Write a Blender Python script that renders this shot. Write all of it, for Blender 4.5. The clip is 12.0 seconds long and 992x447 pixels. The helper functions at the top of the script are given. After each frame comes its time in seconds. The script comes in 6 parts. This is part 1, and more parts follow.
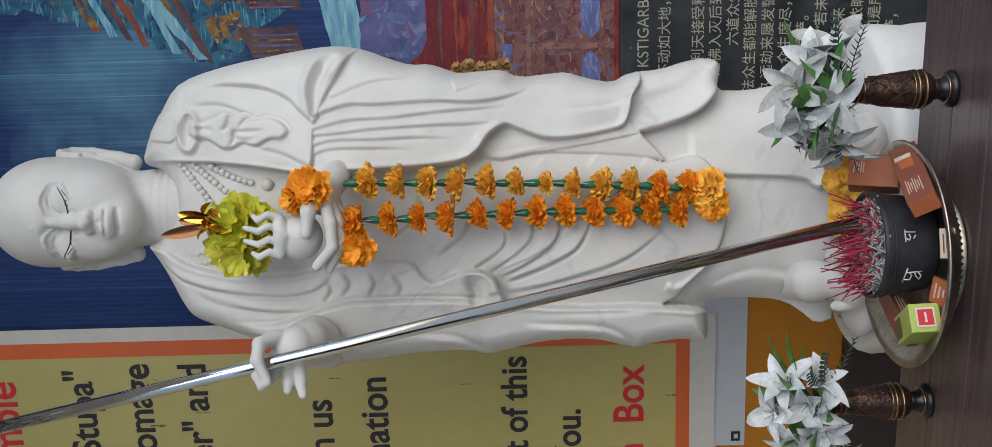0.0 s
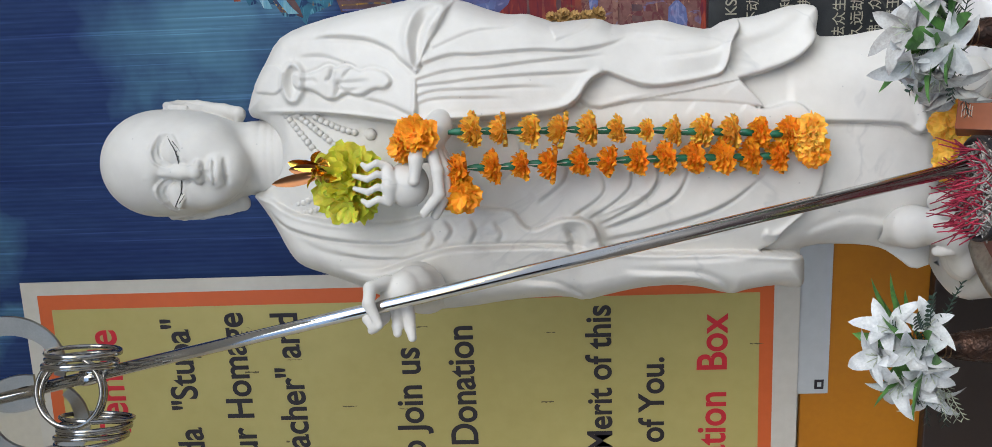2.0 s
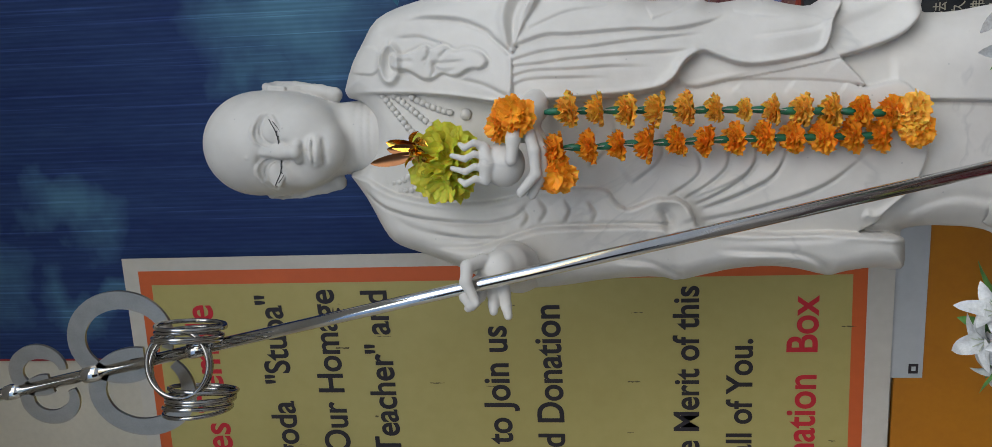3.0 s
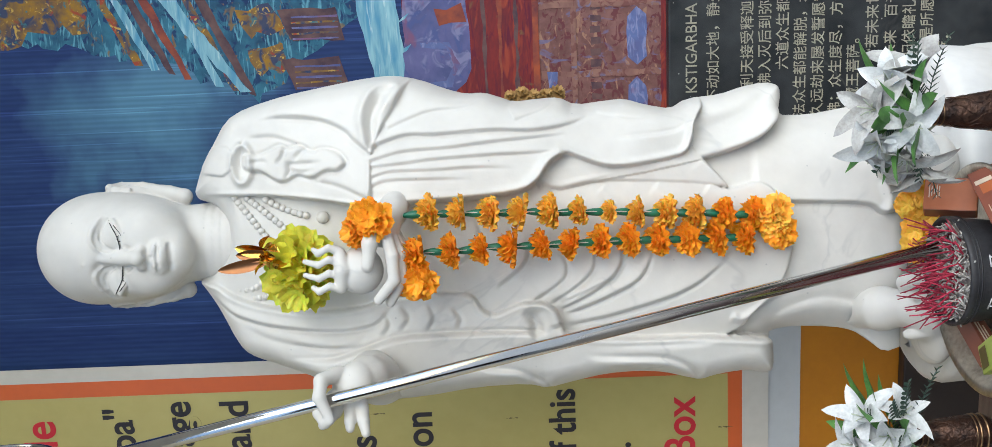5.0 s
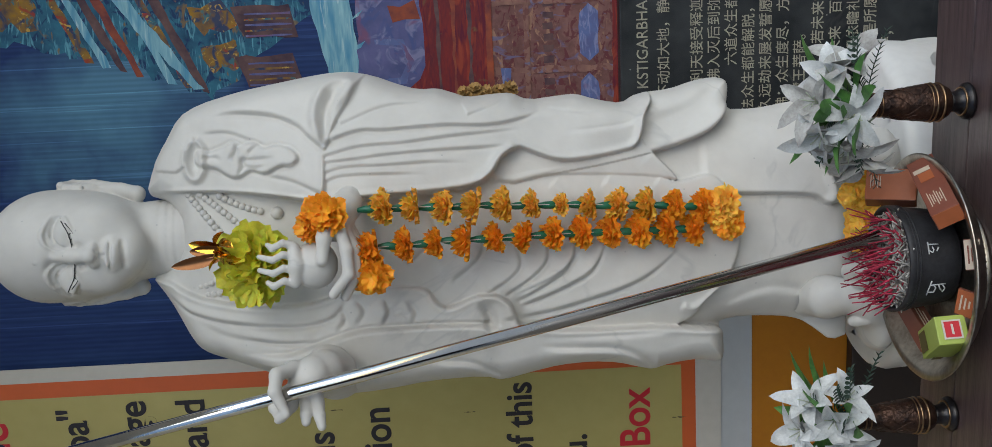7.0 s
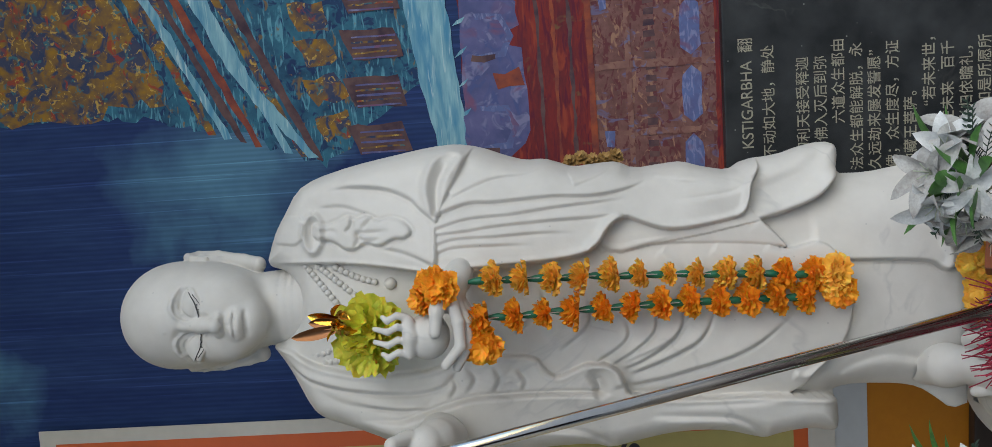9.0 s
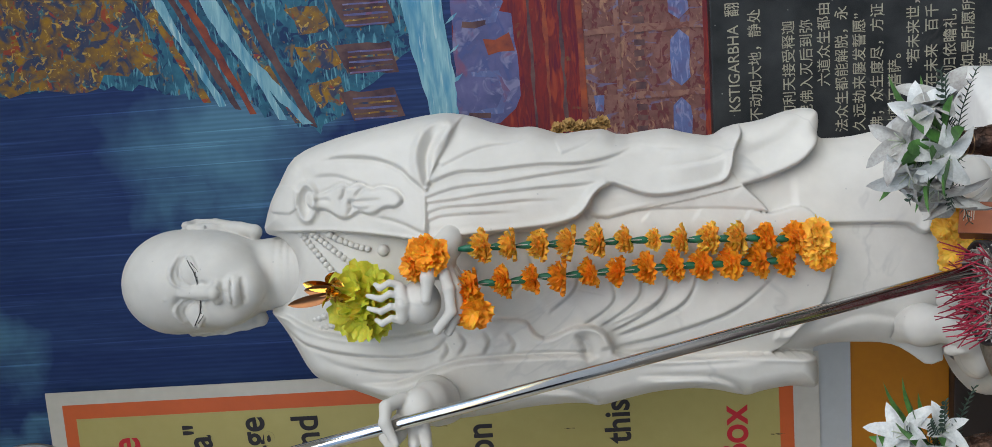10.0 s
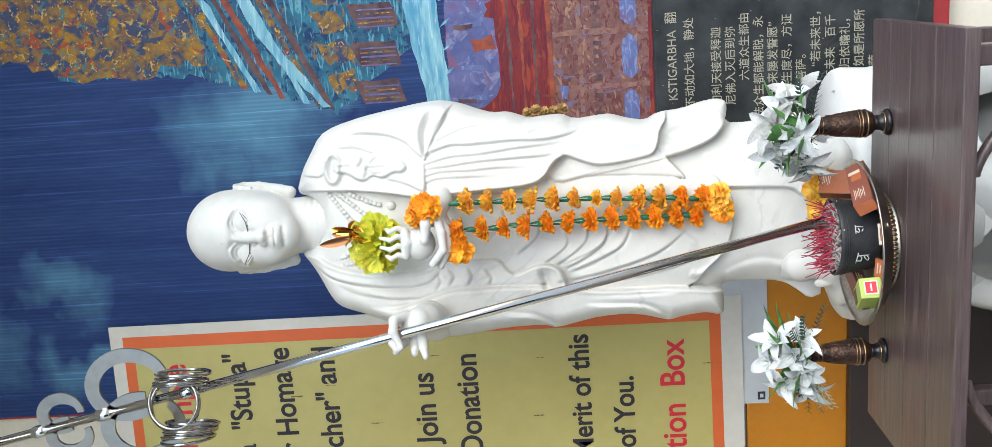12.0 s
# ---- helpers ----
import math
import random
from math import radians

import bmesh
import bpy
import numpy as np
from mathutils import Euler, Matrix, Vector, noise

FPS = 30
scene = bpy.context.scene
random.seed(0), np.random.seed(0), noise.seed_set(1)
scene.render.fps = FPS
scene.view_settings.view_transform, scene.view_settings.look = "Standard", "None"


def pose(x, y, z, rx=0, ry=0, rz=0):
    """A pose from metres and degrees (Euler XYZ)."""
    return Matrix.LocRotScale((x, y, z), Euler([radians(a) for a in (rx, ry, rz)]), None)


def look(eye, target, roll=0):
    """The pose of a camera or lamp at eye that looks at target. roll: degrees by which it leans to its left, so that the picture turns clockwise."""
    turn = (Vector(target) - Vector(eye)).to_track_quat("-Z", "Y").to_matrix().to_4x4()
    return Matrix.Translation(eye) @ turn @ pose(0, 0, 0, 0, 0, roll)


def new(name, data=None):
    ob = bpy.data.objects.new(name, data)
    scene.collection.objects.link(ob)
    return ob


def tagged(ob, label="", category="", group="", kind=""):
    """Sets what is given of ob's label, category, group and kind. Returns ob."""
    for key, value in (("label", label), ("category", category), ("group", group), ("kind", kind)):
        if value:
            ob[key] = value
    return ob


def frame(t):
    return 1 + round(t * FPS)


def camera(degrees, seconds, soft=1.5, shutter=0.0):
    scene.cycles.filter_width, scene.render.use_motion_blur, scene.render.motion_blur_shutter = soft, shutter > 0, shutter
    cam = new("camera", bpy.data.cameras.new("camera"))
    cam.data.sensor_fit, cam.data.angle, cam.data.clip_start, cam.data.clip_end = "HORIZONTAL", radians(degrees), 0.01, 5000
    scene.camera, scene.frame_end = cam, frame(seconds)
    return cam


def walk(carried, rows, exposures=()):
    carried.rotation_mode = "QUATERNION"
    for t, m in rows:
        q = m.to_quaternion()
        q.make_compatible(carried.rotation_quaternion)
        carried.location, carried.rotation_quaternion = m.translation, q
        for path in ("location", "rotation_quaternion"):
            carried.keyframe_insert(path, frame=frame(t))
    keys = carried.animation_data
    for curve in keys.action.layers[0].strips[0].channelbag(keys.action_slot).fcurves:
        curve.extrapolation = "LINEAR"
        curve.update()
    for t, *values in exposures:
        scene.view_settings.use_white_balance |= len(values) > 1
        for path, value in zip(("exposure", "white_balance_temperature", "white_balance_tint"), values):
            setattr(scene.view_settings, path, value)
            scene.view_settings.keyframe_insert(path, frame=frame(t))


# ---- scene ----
cam = camera(53.1, 12.0, soft=0.7)
PATH = [
    (0, (0.048, 0.191, 1.425), (-0.418, 2.136, 1.439), -91.5),
    (0.5, (0.035, 0.187, 1.442), (-0.439, 2.129, 1.472), -92.2),
    (1, (0.031, 0.184, 1.459), (-0.443, 2.126, 1.507), -92.2),
    (1.5, (0.028, 0.171, 1.488), (-0.492, 2.1, 1.566), -92.0),
    (2, (0.04, 0.158, 1.516), (-0.504, 2.079, 1.628), -91.7),
    (2.5, (0.039, 0.152, 1.549), (-0.558, 2.053, 1.721), -91.3),
    (2.7, (0.042, 0.142, 1.557), (-0.566, 2.034, 1.785), -91.3),
    (4.5, (0.048, 0.217, 1.521), (-0.36, 2.165, 1.716), -92.0),
    (5, (0.044, 0.228, 1.511), (-0.363, 2.185, 1.543), -92.3),
    (5.5, (0.029, 0.225, 1.5), (-0.378, 2.182, 1.456), -92.5),
    (6, (0.044, 0.218, 1.5), (-0.383, 2.171, 1.456), -92.9),
    (6.5, (0.031, 0.211, 1.5), (-0.381, 2.167, 1.445), -92.9),
    (8.3, (0.083, 0.2, 1.507), (-0.3, 2.162, 1.56), -93.2),
    (8.5, (0.087, 0.195, 1.506), (-0.271, 2.16, 1.599), -93.4),
    (9, (0.096, 0.19, 1.512), (-0.227, 2.158, 1.659), -93.5),
    (9.5, (0.119, 0.184, 1.509), (-0.24, 2.146, 1.666), -93.8),
    (10, (0.129, 0.151, 1.49), (-0.288, 2.101, 1.641), -93.8),
    (10.5, (0.096, 0.058, 1.494), (-0.326, 2.006, 1.664), -93.7),
    (11, (0.071, -0.128, 1.447), (-0.247, 1.84, 1.604), -94.0),
    (11.5, (0.092, -0.276, 1.466), (-0.238, 1.691, 1.611), -94.0),
    (12, (0.199, -0.392, 1.424), (-0.257, 1.551, 1.564), -93.3),
]
EXPOSURE = [(0, 0.2, 6360, 9), (0.5, 0.09, 6360, 9), (1, 0.06, 6360, 9), (1.5, 0.33, 6360, 9), (2, 0.54, 6360, 9), (2.5, 0.11, 6360, 9), (2.7, 0.06, 6360, 9), (4.3, -0.44, 6310, 6), (4.5, -0.24, 6310, 6), (5, 0.77, 6310, 6), (5.5, 0.61, 6310, 6), (6, 0.06, 6310, 6), (6.5, -0.03, 6310, 6), (8.3, -0.04, 6400, 7), (8.5, -0.04, 6400, 7), (9, -0.01, 6400, 7), (9.5, 0.11, 6400, 7), (10, 0.26, 6400, 7), (10.5, 0.95, 6280, 5), (11, 1.01, 6280, 5), (11.5, 1.05, 6280, 5), (12, 1.12, 6280, 5)]
walk(cam, [(t, look(eye, target, roll)) for t, eye, target, roll in PATH], EXPOSURE)

# ---------- light ----------
SUN_UP, SUN_ROUND = radians(34), radians(140)
world = bpy.data.worlds.new("world")
scene.world = world
world.use_nodes = True
_wn = world.node_tree
_sky = _wn.nodes.new("ShaderNodeTexSky")
_sky.sky_type, _sky.sun_disc, _sky.sun_elevation, _sky.sun_rotation = "NISHITA", False, SUN_UP, SUN_ROUND
_wn.links.new(_sky.outputs[0], _wn.nodes["Background"].inputs[0])
_wn.nodes["Background"].inputs[1].default_value = 0.15
sun = new("sun", bpy.data.lights.new("sun", "SUN"))
sun.data.energy, sun.data.angle, sun.data.color = 1.55, radians(55), (1.0, 0.99, 0.97)
sun.matrix_world = look((1.35, -1.6, 1.4), (0, 0, 0))


# ---------- materials ----------
def material(name, base, rough=0.5, metal=0.0, dark=None, scale=8.0, fine=90.0, amount=0.5, bump=0.0, bump_scale=60.0, spec=0.5, coat=0.0, rand=0.0, sub=0.0, stretch=(1, 1, 1)):
    """A procedural surface: base colour broken by a coarse and a fine noise towards dark, with fine relief."""
    m = bpy.data.materials.new(name)
    m.use_nodes = True
    nt = m.node_tree
    b = nt.nodes["Principled BSDF"]
    dark = dark or tuple(c * 0.72 for c in base)
    co = nt.nodes.new("ShaderNodeTexCoord")
    mp = nt.nodes.new("ShaderNodeMapping")
    mp.inputs["Scale"].default_value = stretch
    nt.links.new(co.outputs["Object"], mp.inputs[0])
    n1 = nt.nodes.new("ShaderNodeTexNoise")
    n1.inputs["Scale"].default_value, n1.inputs["Detail"].default_value = scale, 6.0
    n2 = nt.nodes.new("ShaderNodeTexNoise")
    n2.inputs["Scale"].default_value, n2.inputs["Detail"].default_value = fine, 4.0
    for n in (n1, n2):
        nt.links.new(mp.outputs[0], n.inputs[0])
    add = nt.nodes.new("ShaderNodeMath")
    add.operation = "MULTIPLY_ADD"
    nt.links.new(n2.outputs[0], add.inputs[0])
    add.inputs[1].default_value = 0.45
    nt.links.new(n1.outputs[0], add.inputs[2])
    ramp = nt.nodes.new("ShaderNodeMapRange")
    ramp.inputs["From Min"].default_value, ramp.inputs["From Max"].default_value = 0.52, 0.95
    ramp.inputs["To Max"].default_value = amount
    nt.links.new(add.outputs[0], ramp.inputs[0])
    mix = nt.nodes.new("ShaderNodeMix")
    mix.data_type = "RGBA"
    mix.inputs["A"].default_value, mix.inputs["B"].default_value = (*base, 1), (*dark, 1)
    nt.links.new(ramp.outputs[0], mix.inputs["Factor"])
    out = mix.outputs["Result"]
    if rand:
        info = nt.nodes.new("ShaderNodeObjectInfo")
        mr = nt.nodes.new("ShaderNodeMapRange")
        mr.inputs["To Min"].default_value, mr.inputs["To Max"].default_value = 1 - rand, 1 + rand
        nt.links.new(info.outputs["Random"], mr.inputs[0])
        hs = nt.nodes.new("ShaderNodeHueSaturation")
        nt.links.new(mr.outputs[0], hs.inputs["Value"])
        nt.links.new(out, hs.inputs["Color"])
        out = hs.outputs[0]
    nt.links.new(out, b.inputs["Base Color"])
    b.inputs["Roughness"].default_value, b.inputs["Metallic"].default_value = rough, metal
    b.inputs["Specular IOR Level"].default_value = spec
    b.inputs["Coat Weight"].default_value = coat
    if sub:
        b.inputs["Subsurface Weight"].default_value = sub
        b.inputs["Subsurface Scale"].default_value = 0.01
    if bump:
        n3 = nt.nodes.new("ShaderNodeTexNoise")
        n3.inputs["Scale"].default_value, n3.inputs["Detail"].default_value = bump_scale, 5.0
        nt.links.new(mp.outputs[0], n3.inputs[0])
        bp = nt.nodes.new("ShaderNodeBump")
        bp.inputs["Strength"].default_value, bp.inputs["Distance"].default_value = bump, 0.004
        nt.links.new(n3.outputs[0], bp.inputs["Height"])
        nt.links.new(bp.outputs[0], b.inputs["Normal"])
    return m


MARBLE = material("white_marble", (0.675, 0.66, 0.63), 0.5, spec=0.35, dark=(0.53, 0.515, 0.49), scale=4, fine=30, amount=0.7, bump=0.06, bump_scale=160)


def veined(m, grey=(0.42, 0.42, 0.42), strength=0.45):
    """Thin grey veins and small dark pits in the marble."""
    nt = m.node_tree
    b = nt.nodes["Principled BSDF"]
    old = b.inputs["Base Color"].links[0].from_socket
    co = nt.nodes.new("ShaderNodeTexCoord")
    n = nt.nodes.new("ShaderNodeTexNoise")
    n.inputs["Scale"].default_value, n.inputs["Detail"].default_value, n.inputs["Distortion"].default_value = 3.2, 5.0, 0.8
    nt.links.new(co.outputs["Object"], n.inputs[0])
    off = nt.nodes.new("ShaderNodeMath")
    off.operation = "SUBTRACT"
    nt.links.new(n.outputs[0], off.inputs[0])
    off.inputs[1].default_value = 0.5
    ab = nt.nodes.new("ShaderNodeMath")
    ab.operation = "ABSOLUTE"
    nt.links.new(off.outputs[0], ab.inputs[0])
    vein = nt.nodes.new("ShaderNodeMapRange")
    vein.inputs["From Min"].default_value, vein.inputs["From Max"].default_value = 0.012, 0.0
    vein.inputs["To Max"].default_value = strength
    nt.links.new(ab.outputs[0], vein.inputs[0])
    patch = nt.nodes.new("ShaderNodeTexNoise")
    patch.inputs["Scale"].default_value = 5.0
    nt.links.new(co.outputs["Object"], patch.inputs[0])
    pr = nt.nodes.new("ShaderNodeMapRange")
    pr.inputs["From Min"].default_value, pr.inputs["From Max"].default_value = 0.5, 0.62
    nt.links.new(patch.outputs[0], pr.inputs[0])
    mul = nt.nodes.new("ShaderNodeMath")
    mul.operation = "MULTIPLY"
    nt.links.new(vein.outputs[0], mul.inputs[0])
    nt.links.new(pr.outputs[0], mul.inputs[1])
    pits = nt.nodes.new("ShaderNodeTexVoronoi")
    pits.inputs["Scale"].default_value = 26.0
    nt.links.new(co.outputs["Object"], pits.inputs[0])
    pd = nt.nodes.new("ShaderNodeMapRange")
    pd.inputs["From Min"].default_value, pd.inputs["From Max"].default_value = 0.055, 0.03
    pd.inputs["To Max"].default_value = 0.7
    nt.links.new(pits.outputs["Distance"], pd.inputs[0])
    mx = nt.nodes.new("ShaderNodeMath")
    mx.operation = "MAXIMUM"
    nt.links.new(mul.outputs[0], mx.inputs[0])
    nt.links.new(pd.outputs[0], mx.inputs[1])
    mix = nt.nodes.new("ShaderNodeMix")
    mix.data_type = "RGBA"
    nt.links.new(mx.outputs[0], mix.inputs["Factor"])
    nt.links.new(old, mix.inputs["A"])
    mix.inputs["B"].default_value = (*grey, 1)
    nt.links.new(mix.outputs["Result"], b.inputs["Base Color"])


veined(MARBLE)
EYE_LINE = material("dark_eye_paint", (0.03, 0.028, 0.03), 0.6)
LOTUS = material("white_marble_lotus", (0.70, 0.70, 0.69), 0.45, dark=(0.55, 0.55, 0.55), scale=7, fine=60, amount=0.6, bump=0.06)
STEEL = material("polished_steel", (0.68, 0.67, 0.65), 0.06, 1.0, scale=30, fine=300, amount=0.5, bump=0.03, bump_scale=400)
STEEL_RING = material("worn_steel_ring", (0.46, 0.45, 0.43), 0.16, 1.0, dark=(0.28, 0.26, 0.24), scale=30, fine=300, amount=0.7, bump=0.05, bump_scale=400)
STEEL_FLAT = material("brushed_steel", (0.50, 0.44, 0.36), 0.36, 1.0, scale=30, fine=300, amount=0.6, bump=0.05, bump_scale=300)
TRAY = material("worn_silver_tray", (0.56, 0.52, 0.46), 0.34, 1.0, dark=(0.2, 0.17, 0.14), scale=25, fine=160, amount=0.9, bump=0.1, bump_scale=200)
WOOD = material("dark_polished_wood", (0.115, 0.078, 0.078), 0.36, spec=0.6, dark=(0.04, 0.026, 0.027), scale=6, fine=30, amount=1.0, bump=0.12, bump_scale=40, coat=0.2, stretch=(0.8, 16, 16))
STONE_DARK = material("black_granite", (0.012, 0.014, 0.017), 0.42, spec=0.25, dark=(0.05, 0.055, 0.06), scale=14, fine=700, amount=0.8, bump=0.05, bump_scale=400)
veined(STONE_DARK, (0.34, 0.34, 0.32), 0.1)
POT = material("black_glazed_clay", (0.018, 0.018, 0.021), 0.5, spec=0.3, dark=(0.045, 0.045, 0.05), scale=30, fine=200, amount=0.8, bump=0.2, bump_scale=120)
CHALK = material("chalk_white_paint", (0.55, 0.56, 0.57), 0.7, scale=60, fine=300, amount=0.8)
ASH = material("incense_ash", (0.42, 0.40, 0.38), 0.95, dark=(0.16, 0.15, 0.15), scale=60, fine=300, amount=1.0, bump=0.8, bump_scale=150)
STUB = material("grey_incense_stub", (0.50, 0.48, 0.45), 0.9, dark=(0.2, 0.19, 0.18), scale=100, fine=400, amount=0.9)
INCENSE = material("crimson_incense_stick", (0.36, 0.02, 0.05), 0.75, dark=(0.2, 0.01, 0.04), scale=80, rand=0.35)
BRASS_DARK = material("antique_copper", (0.10, 0.052, 0.035), 0.36, 0.75, dark=(0.018, 0.012, 0.012), scale=40, fine=120, amount=1.0, bump=0.7, bump_scale=140)
BRASS_BLACK = material("black_lacquered_metal", (0.016, 0.014, 0.016), 0.28, 0.4, scale=40, bump=0.05)
BRASS_BAND = material("worn_brass_band", (0.45, 0.30, 0.17), 0.3, 1.0, dark=(0.16, 0.09, 0.05), scale=40, fine=200, amount=0.9)
LILY = material("white_cloth_petal", (0.72, 0.74, 0.75), 0.7, dark=(0.42, 0.44, 0.45), scale=30, fine=260, amount=0.9, bump=0.3, bump_scale=250)
LILY_GREY = material("dusty_grey_petal", (0.52, 0.53, 0.52), 0.75, dark=(0.26, 0.24, 0.23), scale=30, fine=260, amount=0.9, bump=0.3, bump_scale=250)
LEAF = material("green_cloth_leaf", (0.12, 0.30, 0.07), 0.55, dark=(0.04, 0.12, 0.03), scale=40, fine=200, amount=0.9)
FERN = material("dark_green_fern", (0.025, 0.06, 0.04), 0.6, dark=(0.05, 0.07, 0.06), scale=60, amount=0.7)
STALK = material("pale_green_stalk", (0.42, 0.47, 0.36), 0.6, scale=60)
MARIGOLD = material("orange_marigold_petal", (1.0, 0.40, 0.020), 0.62, dark=(0.95, 0.31, 0.010), scale=60, fine=300, amount=0.8, rand=0.1, sub=0.5)
MARIGOLD_PALE = material("golden_marigold_petal", (1.0, 0.56, 0.09), 0.62, dark=(0.96, 0.45, 0.04), scale=60, fine=300, amount=0.8, rand=0.1, sub=0.5)
GREEN_TUBE = material("green_plastic_tube", (0.012, 0.15, 0.085), 0.4, scale=60, amount=0.6)
DRIED = material("dried_golden_petal", (0.42, 0.27, 0.09), 0.75, dark=(0.28, 0.15, 0.05), scale=60, fine=300, amount=0.9)
THREAD = material("pale_thread", (0.6, 0.55, 0.5), 0.8)
YELLOW = material("yellow_green_petal", (0.72, 0.66, 0.06), 0.6, dark=(0.50, 0.47, 0.03), scale=50, fine=260, amount=0.8, rand=0.1, sub=0.5)
GOLD_FOIL = material("gold_foil", (0.75, 0.42, 0.06), 0.2, 1.0, dark=(0.35, 0.16, 0.03), scale=40, bump=0.5, bump_scale=60)
COPPER_LEAF = material("copper_foil_leaf", (0.24, 0.11, 0.045), 0.4, 0.9, dark=(0.14, 0.06, 0.04), scale=50, bump=0.3)
CARD_ORANGE = material("orange_printed_card", (0.42, 0.12, 0.045), 0.45, scale=30, amount=0.5)
CARD_BROWN = material("brown_printed_card", (0.22, 0.07, 0.045), 0.45, scale=30, amount=0.5)
CARD_GREEN = material("lime_printed_card", (0.38, 0.47, 0.09), 0.4, dark=(0.28, 0.34, 0.08), scale=30, amount=0.4)
CARD_DARK = material("dark_card_end", (0.11, 0.085, 0.02), 0.6, scale=30)
INK_CREAM = material("cream_ink", (0.62, 0.52, 0.42), 0.6, scale=40)
INK_RED = material("red_ink", (0.55, 0.015, 0.03), 0.55, scale=30, amount=0.3)
INK_BLACK = material("black_ink", (0.018, 0.014, 0.02), 0.5, scale=30, amount=0.3)
INK_GOLD = material("faded_gilt_lettering", (0.40, 0.385, 0.30), 0.5, dark=(0.22, 0.21, 0.18), scale=60, amount=0.9)
VINYL = material("white_vinyl_margin", (0.60, 0.57, 0.52), 0.42, dark=(0.48, 0.45, 0.40), scale=3, fine=40, amount=0.7)
VINYL_GREY = material("grey_white_sheet", (0.52, 0.54, 0.56), 0.42, scale=3, fine=40, amount=0.5)
KHAKI = material("khaki_yellow_print", (0.46, 0.40, 0.145), 0.4, dark=(0.40, 0.335, 0.11), scale=2.5, fine=30, amount=0.8)
ORANGE_BAND = material("orange_red_print", (0.62, 0.12, 0.028), 0.4, scale=4, fine=50, amount=0.4)
SCUFF = material("brown_scuff_mark", (0.13, 0.105, 0.045), 0.7, scale=60)
AMBER = material("amber_painted_board", (0.47, 0.18, 0.006), 0.45, dark=(0.38, 0.135, 0.005), scale=5, fine=60, amount=0.8)
PLINTH = material("dark_brown_stone", (0.035, 0.025, 0.022), 0.4, scale=8, fine=120, amount=0.8, bump=0.05)
PAINT = material("cream_wall_paint", (0.62, 0.58, 0.50), 0.7, scale=3, fine=60, amount=0.5, bump=0.08)
RED_TRIM = material("dark_red_trim", (0.28, 0.02, 0.025), 0.5, scale=10, amount=0.5)
FLOOR = material("brown_floor_tile", (0.27, 0.25, 0.23), 0.4, dark=(0.16, 0.145, 0.13), scale=3, fine=60, amount=0.9, bump=0.05)
YARD = material("grey_yard_paving", (0.48, 0.49, 0.49), 0.8, dark=(0.37, 0.375, 0.375), scale=1.5, fine=40, amount=0.9, bump=0.2)
# colours of the printed mural
M_NAVY = material("mural_deep_blue", (0.017, 0.032, 0.115), 0.32, dark=(0.028, 0.056, 0.155), scale=1.6, fine=14, amount=1.0, stretch=(7, 1, 1))


